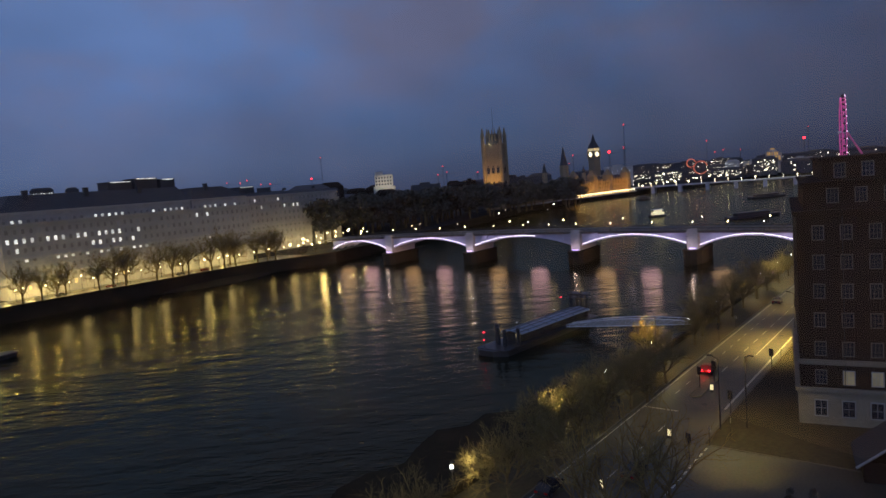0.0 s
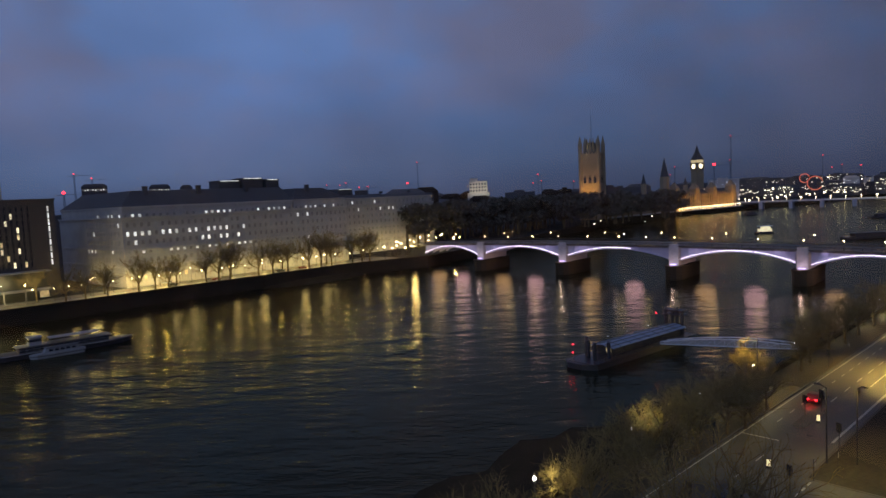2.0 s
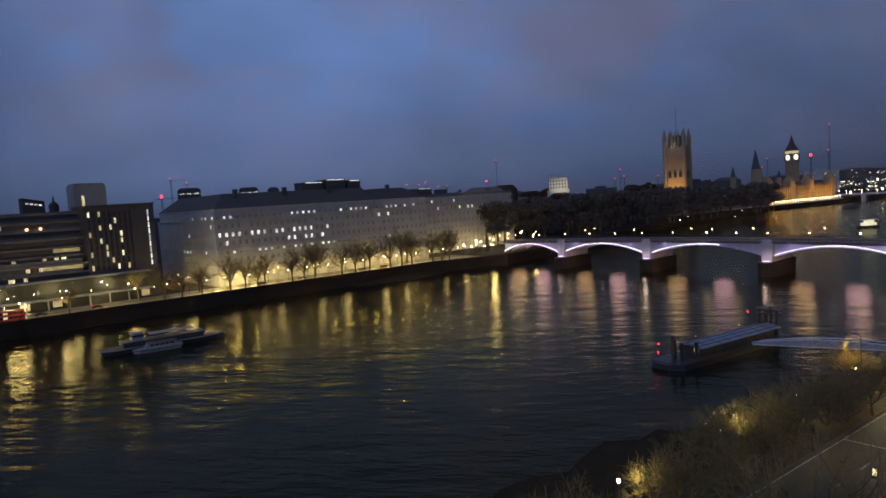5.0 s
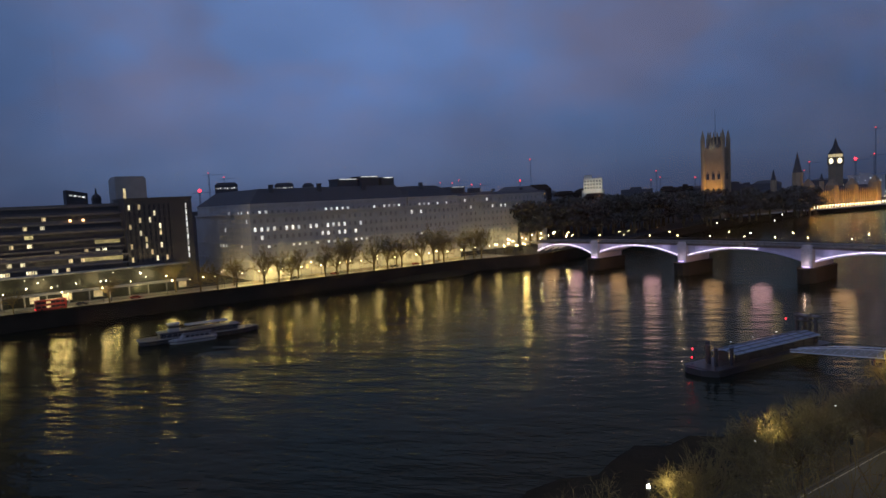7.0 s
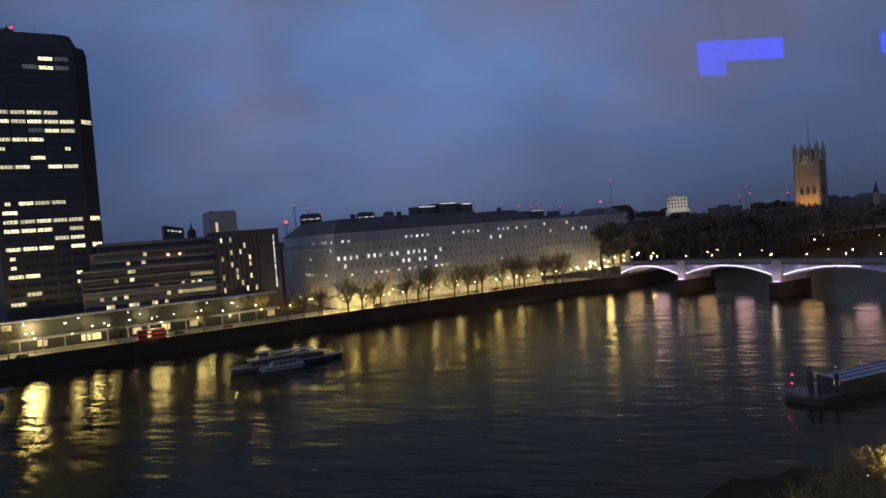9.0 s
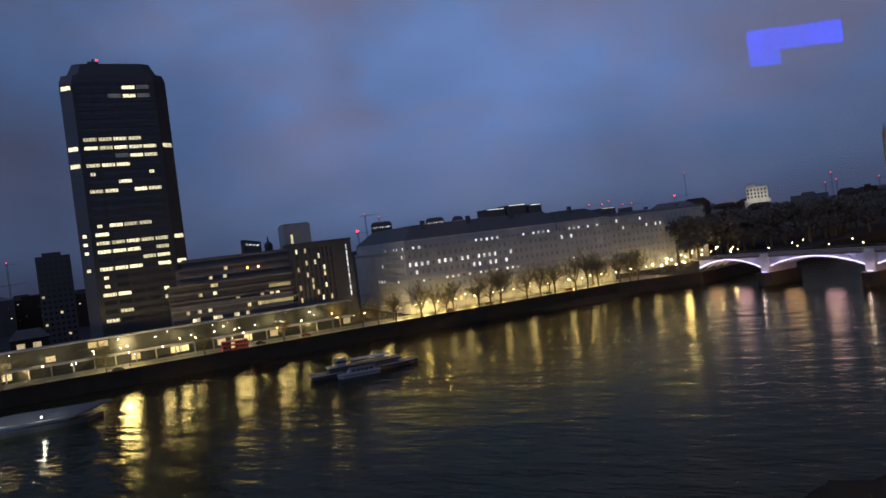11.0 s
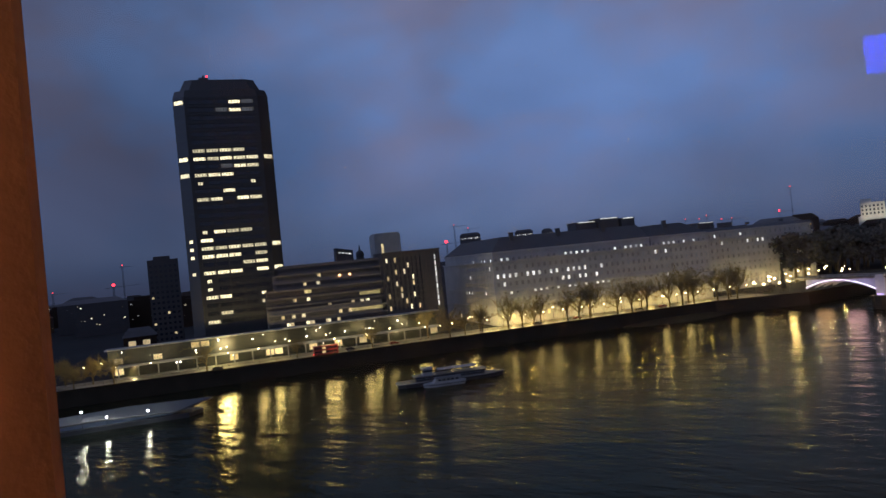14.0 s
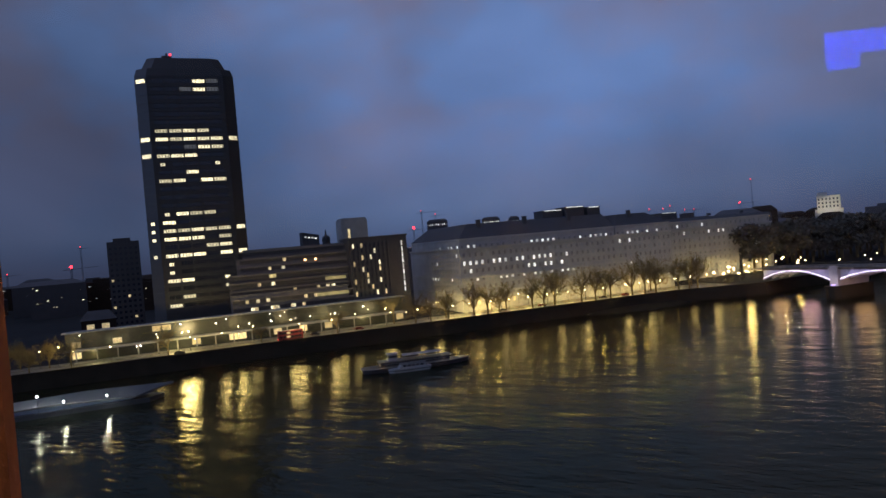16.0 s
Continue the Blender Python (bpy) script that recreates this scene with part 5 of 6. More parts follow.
mp2 = thing("landing_stage", pose(-196.9, 123.4, 0, 0, 0, 235.1), "angular silver landing stage with bright white floodlights", "pontoon")
bm = bm_new()
prism(bm, [(0, -1), (4, -4), (62, -5), (66, 0), (62, 6), (4, 5)], -0.8, 1.4)
part("hull", bm, HULL, mp2)
bm = bm_new()
vs = [bm.verts.new(p) for p in ((-3, 0, 4.6), (8, 4.5, 2.4), (30, 5.0, 3.4), (60, 5.0, 2.6), (60, -4.5, 2.6), (30, -4.5, 3.4), (8, -4, 2.4), (22, 0, 5.4), (60, 0, 4.2))]
for qd in ((0, 1, 7), (1, 2, 7), (2, 3, 8, 7), (0, 7, 6), (6, 7, 5), (5, 7, 8, 4)):
    bm.faces.new([vs[i] for i in qd])
made = bmesh.ops.extrude_face_region(bm, geom=list(bm.faces))
for v in made["geom"]:
    if isinstance(v, bmesh.types.BMVert):
        v.co.z -= 0.5
bmesh.ops.recalc_face_normals(bm, faces=bm.faces)
part("canopy", bm, SILVER, mp2, "faceted silver canopy")
bm = bm_new()
box(bm, 9, 58, -2.5, 3, 1.4, 2.5)
part("cabin", bm, PALEBLUE, mp2)
for x, y, z in ((15.5, 6.4, 4.2), (27, 6.8, 4.2), (34, 5.0, 6.4), (52, 6.8, 4.2)):
    bm = bm_new()
    tube(bm, (x, y, 1.2), (x, y, z - 0.2), 0.06, 0.06, 6)
    fp = part("light_pole", bm, IRON, mp2)
    bm = bm_new()
    ball(bm, (x, y, z), 0.3, seg=8)
    part("floodlight", bm, FLOOD, fp, "bright white floodlight")
    lamp_light(mp2.matrix_basis @ Vector((x, y + 0.7, z + 0.2)), 1000, (0.9, 0.97, 1.0), 0.3)


# ---------------------------------------------------------------- palace, towers and gardens beyond the bridge
def gothic_tower(name, c, side, base, top, label, turn, pinnacle, cat="tower"):
    t = thing(name, pose(c.x, c.y, base, 0, 0, turn), label, cat)
    h = side / 2
    H = top - base
    bm = bm_new()
    box(bm, -h, h, -h, h, 0, H)
    part("wall", bm, GOTHIC, t)
    for i in range(4):
        z = H * (0.25 + 0.2 * i)
        bm = bm_new()
        box(bm, -h - 0.4, h + 0.4, -h - 0.4, h + 0.4, z, z + 0.8)
        part("string_course", bm, GOTHIC, t)
    for sx in (-1, 1):
        for sy in (-1, 1):
            bm = bm_new()
            tube(bm, (sx * h, sy * h, 0), (sx * h, sy * h, H + pinnacle * 0.45), side * 0.12, side * 0.11, 8)
            tube(bm, (sx * h, sy * h, H + pinnacle * 0.45), (sx * h, sy * h, H + pinnacle), side * 0.13, 0.1, 8)
            part("turret", bm, GOTHIC, t)
    for ax in range(4):
        m = pose(0, 0, 0, 0, 0, 90 * ax)
        for i in range(3):
            x = (-0.55 + 0.55 * i) * h
            for z0, z1 in ((0.27, 0.44), (0.56, 0.68)):
                bm = bm_new()
                w = side * 0.075
                prism(bm, [(x - w, -h - 0.15), (x + w, -h - 0.15), (x + w, -h + 0.1), (x - w, -h + 0.1)], H * z0, H * z1 - 2, top=None)
                prism(bm, [(x - w, -h - 0.15), (x + w, -h - 0.15), (x + w, -h + 0.1), (x - w, -h + 0.1)], H * z1 - 2, H * z1, top=[(x - 0.1, -h - 0.15), (x + 0.1, -h - 0.15), (x + 0.1, -h + 0.1), (x - 0.1, -h + 0.1)])
                part("arched_window", bm, GLASS, t, m=m)
        for i in range(5):
            bm = bm_new()
            x = (-0.66 + 0.33 * i) * h
            box(bm, x - 0.6, x + 0.6, -h - 0.3, -h + 0.5, H, H + 1.8)
            part("merlon", bm, GOTHIC, t, m=m)
    return t


def flood(p, target, watts, col, cone=110, size=0.6):
    """A floodlight that throws its light on a facade."""
    d = bpy.data.lights.new("floodlight", "SPOT")
    d.energy, d.color, d.spot_size, d.spot_blend, d.shadow_soft_size = watts, col, radians(cone), 0.7, size
    new("floodlight", d).matrix_world = look(p, target)


VT = polar(-4.95, 800)
gothic_tower("gothic_tower", VT, 21.0, GROUND, 80.5, "square gothic tower floodlit orange at its base", -20, 21.0)
vtr = thing("roof_cresting", pose(VT.x, VT.y, GROUND + 73.5, 0, 0, -20), "dark iron tower roof with small spires", "roof")
bm = bm_new()
prism(bm, [(-8, -8), (8, -8), (8, 8), (-8, 8)], 0.2, 14.5, top=[(-4.5, -4.5), (4.5, -4.5), (4.5, 4.5), (-4.5, 4.5)])
part("roof", bm, SLATE, vtr)
for x, y in ((-5, -8.2), (0, -8.6), (5, -8.2), (-8.2, 0), (8.2, 0)):
    bm = bm_new()
    tube(bm, (x * 0.7, y * 0.7, 0), (x * 0.7, y * 0.7, 14), 1.1, 0.9, 6)
    tube(bm, (x * 0.7, y * 0.7, 14), (x * 0.7, y * 0.7, 20.5), 1.1, 0.05, 6)
    part("pinnacle", bm, GOTHIC, vtr)
bm = bm_new()
tube(bm, (0, 0, 82), (0, 0, 118), 0.3, 0.15, 6)
tagged(part("flagpole", bm, IRON, m=pose(VT.x, VT.y, GROUND + 0.7)), "tall iron flagpole on the gothic tower", "flagpole")
for u in (-5.5, 0.0, 5.5):
    flood(Vector((VT.x - 6.3 + 0.94 * u, VT.y - 17.4 - 0.34 * u, 22)), Vector((VT.x - 3.6 + 0.94 * u, VT.y - 9.9 - 0.34 * u, 33)), 19000, (1.0, 0.50, 0.06), 105)
flood(Vector((VT.x - 11, VT.y - 30, 24)), Vector((VT.x - 3, VT.y, 60)), 20000, (1.0, 0.62, 0.25), 70)
lamp_light(Vector((VT.x - 6, VT.y - 9.5, 81.8)), 900, (0.9, 0.9, 0.6), 0.5)

BB = polar(-13.1, 1050)
ck = thing("clock_tower", pose(BB.x, BB.y, GROUND, 0, 0, 30), "gothic clock tower with glowing dials", "clock tower")
bm = bm_new()
box(bm, -6, 6, -6, 6, 0, 56)
part("wall", bm, GOTHIC, ck)
bm = bm_new()
box(bm, -7, 7, -7, 7, 56, 66)
part("dial_stage", bm, GOTHIC, ck)
bm = bm_new()
prism(bm, [(-6, -6), (6, -6), (6, 6), (-6, 6)], 66, 70)
part("belfry", bm, LITWARM, ck, "lit belfry")
bm = bm_new()
prism(bm, [(-6.6, -6.6), (6.6, -6.6), (6.6, 6.6), (-6.6, 6.6)], 70, 80, top=[(-2.4, -2.4), (2.4, -2.4), (2.4, 2.4), (-2.4, 2.4)])
prism(bm, [(-2.4, -2.4), (2.4, -2.4), (2.4, 2.4), (-2.4, 2.4)], 80, 92, top=[(-0.1, -0.1), (0.1, -0.1), (0.1, 0.1), (-0.1, 0.1)])
part("spire", bm, SLATE, ck)
for ax in range(4):
    bm = bm_new()
    tube(bm, (0, -7.0, 61), (0, -7.12, 61), 3.6, 3.6, 24)
    dl = part("clock_dial", bm, DIAL, ck, "glowing cream clock dial", m=pose(0, 0, 0, 0, 0, 90 * ax))
    bm = bm_new()
    box(bm, -0.16, 0.16, -7.2, -7.14, 60.6, 63.6)
    box(bm, -0.2, 2.2, -7.2, -7.14, 60.8, 61.2)
    part("clock_hand", bm, IRON, dl)

P1, P2 = polar(-11.7, 930), polar(-16.3, 1075)
pd = (P2 - P1).normalized()
pal = thing("palace", pose(P1.x, P1.y, GROUND, 0, 0, math.degrees(math.atan2(pd.y, pd.x))), "long gothic riverside palace floodlit orange", "palace")
PL = (P2 - P1).length
bm = bm_new()
box(bm, -150, PL, 8, 40, 0, 20)
part("wall", bm, GOTHIC, pal)
bm = bm_new()
gabled(bm, -150, PL, 9, 39, 20, 28, 6)
part("roof", bm, SLATE, pal)
bm = bm_new()
box(bm, -150, PL + 3, 0, 8, 0, 1.4)
part("terrace", bm, STONE, pal)
for i in range(34):
    bm = bm_new()
    x = 2 + i * PL / 34
    tube(bm, (x, 7.4, 0), (x, 7.4, 22), 0.9, 0.7, 6)
    tube(bm, (x, 7.4, 22), (x, 7.4, 25), 0.8, 0.05, 6)
    part("buttress", bm, GOTHIC, pal)
    for z in (3, 9.5, 15):
        bm = bm_new()
        box(bm, x + 1.6, x + 3.4, 7.85, 8.05, z, z + 3.8)
        part("window", bm, GLASS, pal)
for x, z in ((PL - 9, 31), (PL * 0.62, 29), (PL * 0.35, 29), (PL * 0.05, 30)):
    bm = bm_new()
    box(bm, x - 5, x + 5, 6.6, 18, 0, z)
    prism(bm, [(x - 5, 6.6), (x + 5, 6.6), (x + 5, 18), (x - 5, 18)], z, z + 8, top=[(x - 1, 11), (x + 1, 11), (x + 1, 13), (x - 1, 13)])
    part("pavilion", bm, GOTHIC, pal)
PALM = pal.matrix_basis
for i in range(26):
    bm = bm_new()
    x = 2 + i * PL / 26
    ball(bm, (x, 0.8, 4.4), 0.75, seg=6)
    tube(bm, (x, 0.8, 1.4), (x, 0.8, 3.8), 0.1, 0.1, 4)
    part("terrace_lamp", bm, FARBULB, pal, "glowing terrace lamp")
for x in (8, 26, 44, 74, 92, 112, 132, 146):
    flood(PALM @ Vector((min(x, PL - 4), -3.0, 2.2)), PALM @ Vector((min(x, PL - 4), 8.0, 11)), 26000, (1.0, 0.48, 0.07), 130)


def spire(az, d, base_w, shoulder, top):
    c = polar(az, d)
    t = thing("spire", pose(c.x, c.y, GROUND, 0, 0, 20), "dark gothic spire against the sky", "spire", "gothic spires")
    bm = bm_new()
    prism(bm, [(base_w * math.cos(a * math.pi / 4), base_w * math.sin(a * math.pi / 4)) for a in range(8)], 0, shoulder - GROUND)
    part("lantern", bm, GOTHIC, t)
    bm = bm_new()
    tube(bm, (0, 0, shoulder - GROUND), (0, 0, top - GROUND), base_w * 0.9, 0.15, 8)
    part("spire_cone", bm, SLATE, t)


spire(-10.62, 930, 6.0, 52, 77)
spire(-9.0, 900, 3.5, 44, 57)
spire(-12.2, 980, 3.0, 40, 50)

# dark garden trees: uneven crowns of small clumps on trunks
q3 = random.Random(77)
CROWNS = []
for s in range(3):
    bm = bm_new()
    for j in range(9):
        blob_crown(bm, (q3.uniform(-4.5, 4.5), q3.uniform(-4.5, 4.5), 11 + q3.uniform(-4, 6)), 3.4, 110, s * 50 + j, 0.8, 0.75)
    CROWNS.append(finish("crown", bm, DARKLEAF))
bm = bm_new()
tube(bm, (0, 0, -0.2), (0, 0, 9), 0.6, 0.3, 7)
for a in range(5):
    tube(bm, (0, 0, 6), (3.2 * math.cos(a * 1.26), 3.2 * math.sin(a * 1.26), 11), 0.25, 0.1, 5)
GTRUNK = finish("trunk", bm, BARK)
for i in range(96):
    u = q3.random()
    az, d = 11.0 - 22.8 * u, q3.uniform(455 + 320 * u * 0.9, 560 + 330 * u)
    c = polar(az, d)
    t = thing("garden_tree", scaled(pose(c.x, c.y, GROUND, 0, 0, q3.uniform(0, 360)), q3.uniform(1.3, 1.75)), "dark park tree beyond the bridge", "tree", "garden trees")
    part("trunk", GTRUNK, None, t)
    part("crown", CROWNS[i % 3], None, t)


# ---------------------------------------------------------------- distant city
def city_block(az, d, width, top, lit, tone, label="dark distant city building with few lit windows", pane=None):
    c = polar(az, d)
    b = thing("city_building", pose(c.x, c.y, GROUND, 0, 0, az), label, "building", "distant city")
    H = max(6.0, top - GROUND)
    bm = bm_new()
    box(bm, -width / 2, width / 2, 0, width * 0.7, 0, H)
    if q3.random() < 0.5:
        box(bm, -width * 0.2, width * 0.15, width * 0.1, width * 0.4, H, H + 3)
    else:
        gabled(bm, -width / 2, width / 2, 0, width * 0.7, H + 0.01, H + 4, width * 0.2)
    part("wall", bm, tone, b)
    if lit:
        bm = bm_new()
        for i in range(lit):
            x, z = q3.uniform(-width * 0.46, width * 0.46), q3.uniform(H * 0.25, H * 0.95)
            w = d / 1190 * q3.choice((0.3, 0.4, 0.5, 0.7, 1.1))
            box(bm, x - w, x + w, -0.3, 0.0, z, z + w * 1.1)
        tagged(part("lit_windows", bm, pane or q3.choice((LITWHITE, LITCOOL, LITWARM)), b), kind="stuff")
    return b


for i in range(34):
    az = 12 - 20.5 * i / 33 + q3.uniform(-0.3, 0.3)
    d = q3.uniform(830, 1150)
    city_block(az, d, q3.uniform(18, 46), 40.8 + d * math.tan(radians(q3.uniform(-0.75, 0.1))), q3.choice((0, 1, 2, 3)), q3.choice((BRICK, SLATE, BLACKCLAD)))
for i in range(16):
    az = 36 - 27 * i / 15
    d = q3.uniform(470, 640)
    city_block(az, d, q3.uniform(22, 40), q3.uniform(40, 46), q3.choice((0, 1, 3)), q3.choice((BRICK, SLATE, BLACKCLAD)))
for i in range(26):
    az = 74 - 34 * i / 25
    d = q3.uniform(620, 1000) if az > 56 else q3.uniform(430, 900)
    city_block(az, d, q3.uniform(24, 50), 40.8 + d * math.tan(radians(q3.uniform(-1.5, -0.4))), q3.choice((3, 6, 10)), q3.choice((BRICK, SLATE, BLACKCLAD)))
for i in range(72):
    az = -12.5 - 22 * i / 71 + q3.uniform(-0.3, 0.3)
    d = q3.uniform(1500, 2300)
    el = q3.uniform(-0.7, 0.25)
    city_block(az, d, q3.uniform(40, 90), 40.8 + d * math.tan(radians(el)), q3.choice((10, 24, 36, 50)), q3.choice((SLATE, BLACKCLAD, SLATE)), "distant city building with scattered lit windows", CITYLIT)
# buildings and quay lamps along the far reach
for i in range(40):
    u = i / 39
    p = Vector((310, 1050)).lerp(Vector((780, 1550)), u) + Vector((-14 * q3.random() - 6, 8))
    z = 6.5 + q3.uniform(0, 4)
    l = thing("street_lamp", pose(p.x, p.y, GROUND), "distant glowing quay lamp", "street lamp", "quay lamps")
    bm = bm_new()
    tube(bm, (0, 0, 0), (0, 0, z), 0.2, 0.15, 5)
    part("post", bm, IRON, l)
    bm = bm_new()
    ball(bm, (0, 0, z), q3.choice((0.4, 0.6, 0.8, 1.4)), seg=6)
    part("globe", bm, FARBULB, l)
for i in range(17):
    u = q3.random()
    az, d = 11 - 22 * u, q3.uniform(430, 760)
    p = polar(az, d)
    z = q3.uniform(4, 9)
    l = thing("street_lamp", pose(p.x, p.y, GROUND), "distant glowing street lamp among trees", "street lamp", "garden lamps")
    bm = bm_new()
    tube(bm, (0, 0, 0), (0, 0, z), 0.12, 0.1, 5)
    part("post", bm, IRON, l)
    bm = bm_new()
    ball(bm, (0, 0, z), q3.uniform(0.22, 0.4), seg=6)
    part("globe", bm, q3.choice((BULB, BULBWHITE)), l)
# cluster of bright lamps at the bridge's west end
for i in range(18):
    p = U0 + UX * q3.uniform(-40, -3) + UY * q3.uniform(-6, 16) if i % 2 else polar(q3.uniform(6.4, 11), q3.uniform(420, 500))
    z = q3.uniform(5, 9)
    l = thing("street_lamp", pose(p.x, p.y, GROUND), "bright yellow street lamp at the bridge foot", "street lamp", "bridge foot lamps")
    bm = bm_new()
    tube(bm, (0, 0, 0), (0, 0, z), 0.1, 0.08, 5)
    part("post", bm, IRON, l)
    bm = bm_new()
    ball(bm, (0, 0, z), q3.uniform(0.3, 0.55), seg=6)
    part("globe", bm, BULB, l)
    if i % 4 == 0:
        lamp_light(Vector((p.x, p.y - 1.2, GROUND + z)), 1800, WARM, 0.4)

# floodlit pale block on the skyline
wb = polar(4.6, 1050)
b = thing("city_building", pose(wb.x, wb.y, GROUND, 0, 0, 4.6), "pale floodlit stone block on the skyline", "building", "distant city")
bm = bm_new()
box(bm, -13, 15, 0, 24, 0, 56)
box(bm, -16, 18, 2, 24, 0, 38)
box(bm, -12, 0, 4, 20, 56, 61)
part("wall", bm, STONE, b)
for x in range(6):
    for z in range(3):
        bm = bm_new()
        box(bm, -11.5 + x * 4.4, -9.5 + x * 4.4, -0.1, 0.05, 40 + z * 5, 42.8 + z * 5)
        part("window", bm, GLASS, b)
for x in (-8, 2, 11):
    flood(b.matrix_basis @ Vector((x, -16, 34)), b.matrix_basis @ Vector((x, 0, 46)), 9500, (1.0, 0.9, 0.7), 100)

# rooftop blocks behind the stone offices
for az, w, el, d in ((34.85, 16.0, 2.15, 520), (30.3, 15.0, 1.95, 560), (28.35, 9.0, 1.85, 560), (9.3, 17.0, 0.35, 520)):
    c = polar(az, d)
    b = thing("city_building", pose(c.x, c.y, GROUND, 0, 0, az), "dark rooftop block with a row of lit windows", "building", "distant city")
    H = 40.8 + d * math.tan(radians(el)) - GROUND
    bm = bm_new()
    box(bm, -w / 2, w / 2, 0, 14, 0, H - 1.5)
    prism(bm, [(-w / 2 + 0.5, 0.5), (w / 2 - 0.5, 0.5), (w / 2 - 0.5, 13), (-w / 2 + 0.5, 13)], H - 1.5, H, top=[(-w / 2 + 2, 2), (w / 2 - 2, 2), (w / 2 - 2, 11), (-w / 2 + 2, 11)])
    part("wall", bm, BLACKCLAD, b)
    n = int(w / 1.6)
    for i in range(n):
        bm = bm_new()
        x = -w / 2 + 0.8 + i * 1.6
        z = H - 3.6 if az < 12 else H - 4.6 - 0.25 * (i % 2)
        box(bm, x - 0.5, x + 0.5, -0.2, 0.0, z, z + 0.9)
        part("window", bm, GOLD if az < 12 else LITCOOL if i % 3 else LITDIM, b)

# second bridge with lamps
wb0, wb1 = polar(-15.6, 1090), polar(-30.0, 1080)
wd = (wb1 - wb0).normalized()
wbr = thing("road_bridge", pose(wb0.x, wb0.y, 0, 0, 0, math.degrees(math.atan2(wd.y, wd.x))), "distant low arched bridge with a row of lamps", "bridge")
WL = (wb1 - wb0).length
bm = bm_new()
box(bm, -10, WL + 10, 0, 20, 9.3, 11.4)
part("deck", bm, GRANITE, wbr)
for i in range(8):
    bm = bm_new()
    prism(bm, [(i * WL / 7 - 2.5, -2), (i * WL / 7 + 2.5, -2), (i * WL / 7 + 2.5, 22), (i * WL / 7 - 2.5, 22)], -2, 9.3)
    part("pier", bm, GRANITE, wbr)
bm = bm_new()
box(bm, WL * 0.45, WL + 8, -0.4, -0.1, 11.25, 11.5)
part("light_strip", bm, LITCOOL, wbr, "pale strip of light on the parapet")
for i in range(16):
    bm = bm_new()
    x = i * WL / 15
    tube(bm, (x, 1, 11.4), (x, 1, 15), 0.15, 0.12, 5)
    ball(bm, (x, 1, 15.4), 0.65 + 0.5 * (i % 5 == 0), seg=6)
    part("lamp", bm, FARBULB, wbr)

# golden domed building and neighbours
for az, el, d, w, tone in ((-26.5, 0.55, 1750, 34, GOLD), (-25.2, 0.1, 1700, 50, LITWARM), (-28.3, 0.05, 1720, 46, LITWARM), (-23.6, 0.15, 1650, 30, LITCOOL), (-8.0, 0.25, 1150, 26, LITCOOL), (-15.0, 0.5, 1500, 60, LITCOOL)):
    city_block(az, d, w, 40.8 + d * math.tan(radians(el)) - 6, 30, STONE, "lit stone building on the skyline", tone)
dm = polar(-26.5, 1750)
t = thing("dome", pose(dm.x, dm.y, 40), "golden lit dome on a stone drum", "dome")
bm = bm_new()
tube(bm, (0, 5, -6), (0, 5, 5), 17, 16, 14)
tube(bm, (0, 5, 5), (0, 5, 14), 11, 10, 14)
part("drum", bm, STONE, t)
for i in range(12):
    a = 2 * math.pi * i / 12
    bm = bm_new()
    tube(bm, (17 * math.cos(a), 5 + 17 * math.sin(a), -5), (16.4 * math.cos(a), 5 + 16.4 * math.sin(a), 4), 2.4, 2.0, 5)
    tube(bm, (11 * math.cos(a), 5 + 11 * math.sin(a), 6), (10.6 * math.cos(a), 5 + 10.6 * math.sin(a), 13), 1.7, 1.5, 5)
    part("lit_bay", bm, GOLD, t)
bm = bm_new()
ball(bm, (0, 5, 14), 9.5, squash=0.6, seg=14)
part("cupola", bm, STONE, t)
bm = bm_new()
tube(bm, (0, 5, 18.5), (0, 5, 22), 5, 4.4, 10)
part("lantern", bm, GOLD, t, "glowing golden lantern")


# ---------------------------------------------------------------- observation wheel
wc = polar(-31.05, 1390)
wheel = thing("observation_wheel", pose(wc.x, wc.y, 75, 0, 0, 31.05 * -1 + 90 + 2), "giant observation wheel lit pink, seen edge-on", "observation wheel")
for y in (-3.2, 3.2):
    bm = bm_new()
    for i in range(64):
        a, c = 2 * math.pi * i / 64, 2 * math.pi * (i + 1) / 64
        tube(bm, (60 * math.cos(a), y, 60 * math.sin(a)), (60 * math.cos(c), y, 60 * math.sin(c)), 0.9, 0.9, 6)
    part("rim", bm, PINK, wheel, "pink glowing rim")
for i in range(32):
    a = 2 * math.pi * i / 32
    bm = bm_new()
    tube(bm, (57 * math.cos(a), -3, 57 * math.sin(a)), (60 * math.cos(a), 3, 60 * math.sin(a)), 0.8, 0.8, 5)
    part("rim_brace", bm, PINK, wheel)
for i in range(32):
    a = 2 * math.pi * i / 32
    bm = bm_new()
    ball(bm, (64.5 * math.cos(a), 0, 64.5 * math.sin(a)), 2.4, squash=0.8, seg=8)
    cp = part("capsule", bm, GLASS, wheel)
    bm = bm_new()
    ball(bm, (64.5 * math.cos(a), -3.6, 64.5 * math.sin(a)), 0.95, seg=6)
    part("capsule_lamp", bm, glowing("pink_white_lamp", (1.0, 0.62, 0.85), 2.0) if i == 0 else bpy.data.materials["pink_white_lamp"], cp)
bm = bm_new()
tube(bm, (0, -8, 0), (0, 8, 0), 2.0, 2.0, 10)
part("hub", bm, WHITEPAINT, wheel)
for sx in (-18, 18):
    bm = bm_new()
    tube(bm, (0, -6, 0), (sx, -44, -69), 1.4, 1.4, 8)
    part("leg", bm, DIMPINK, wheel)

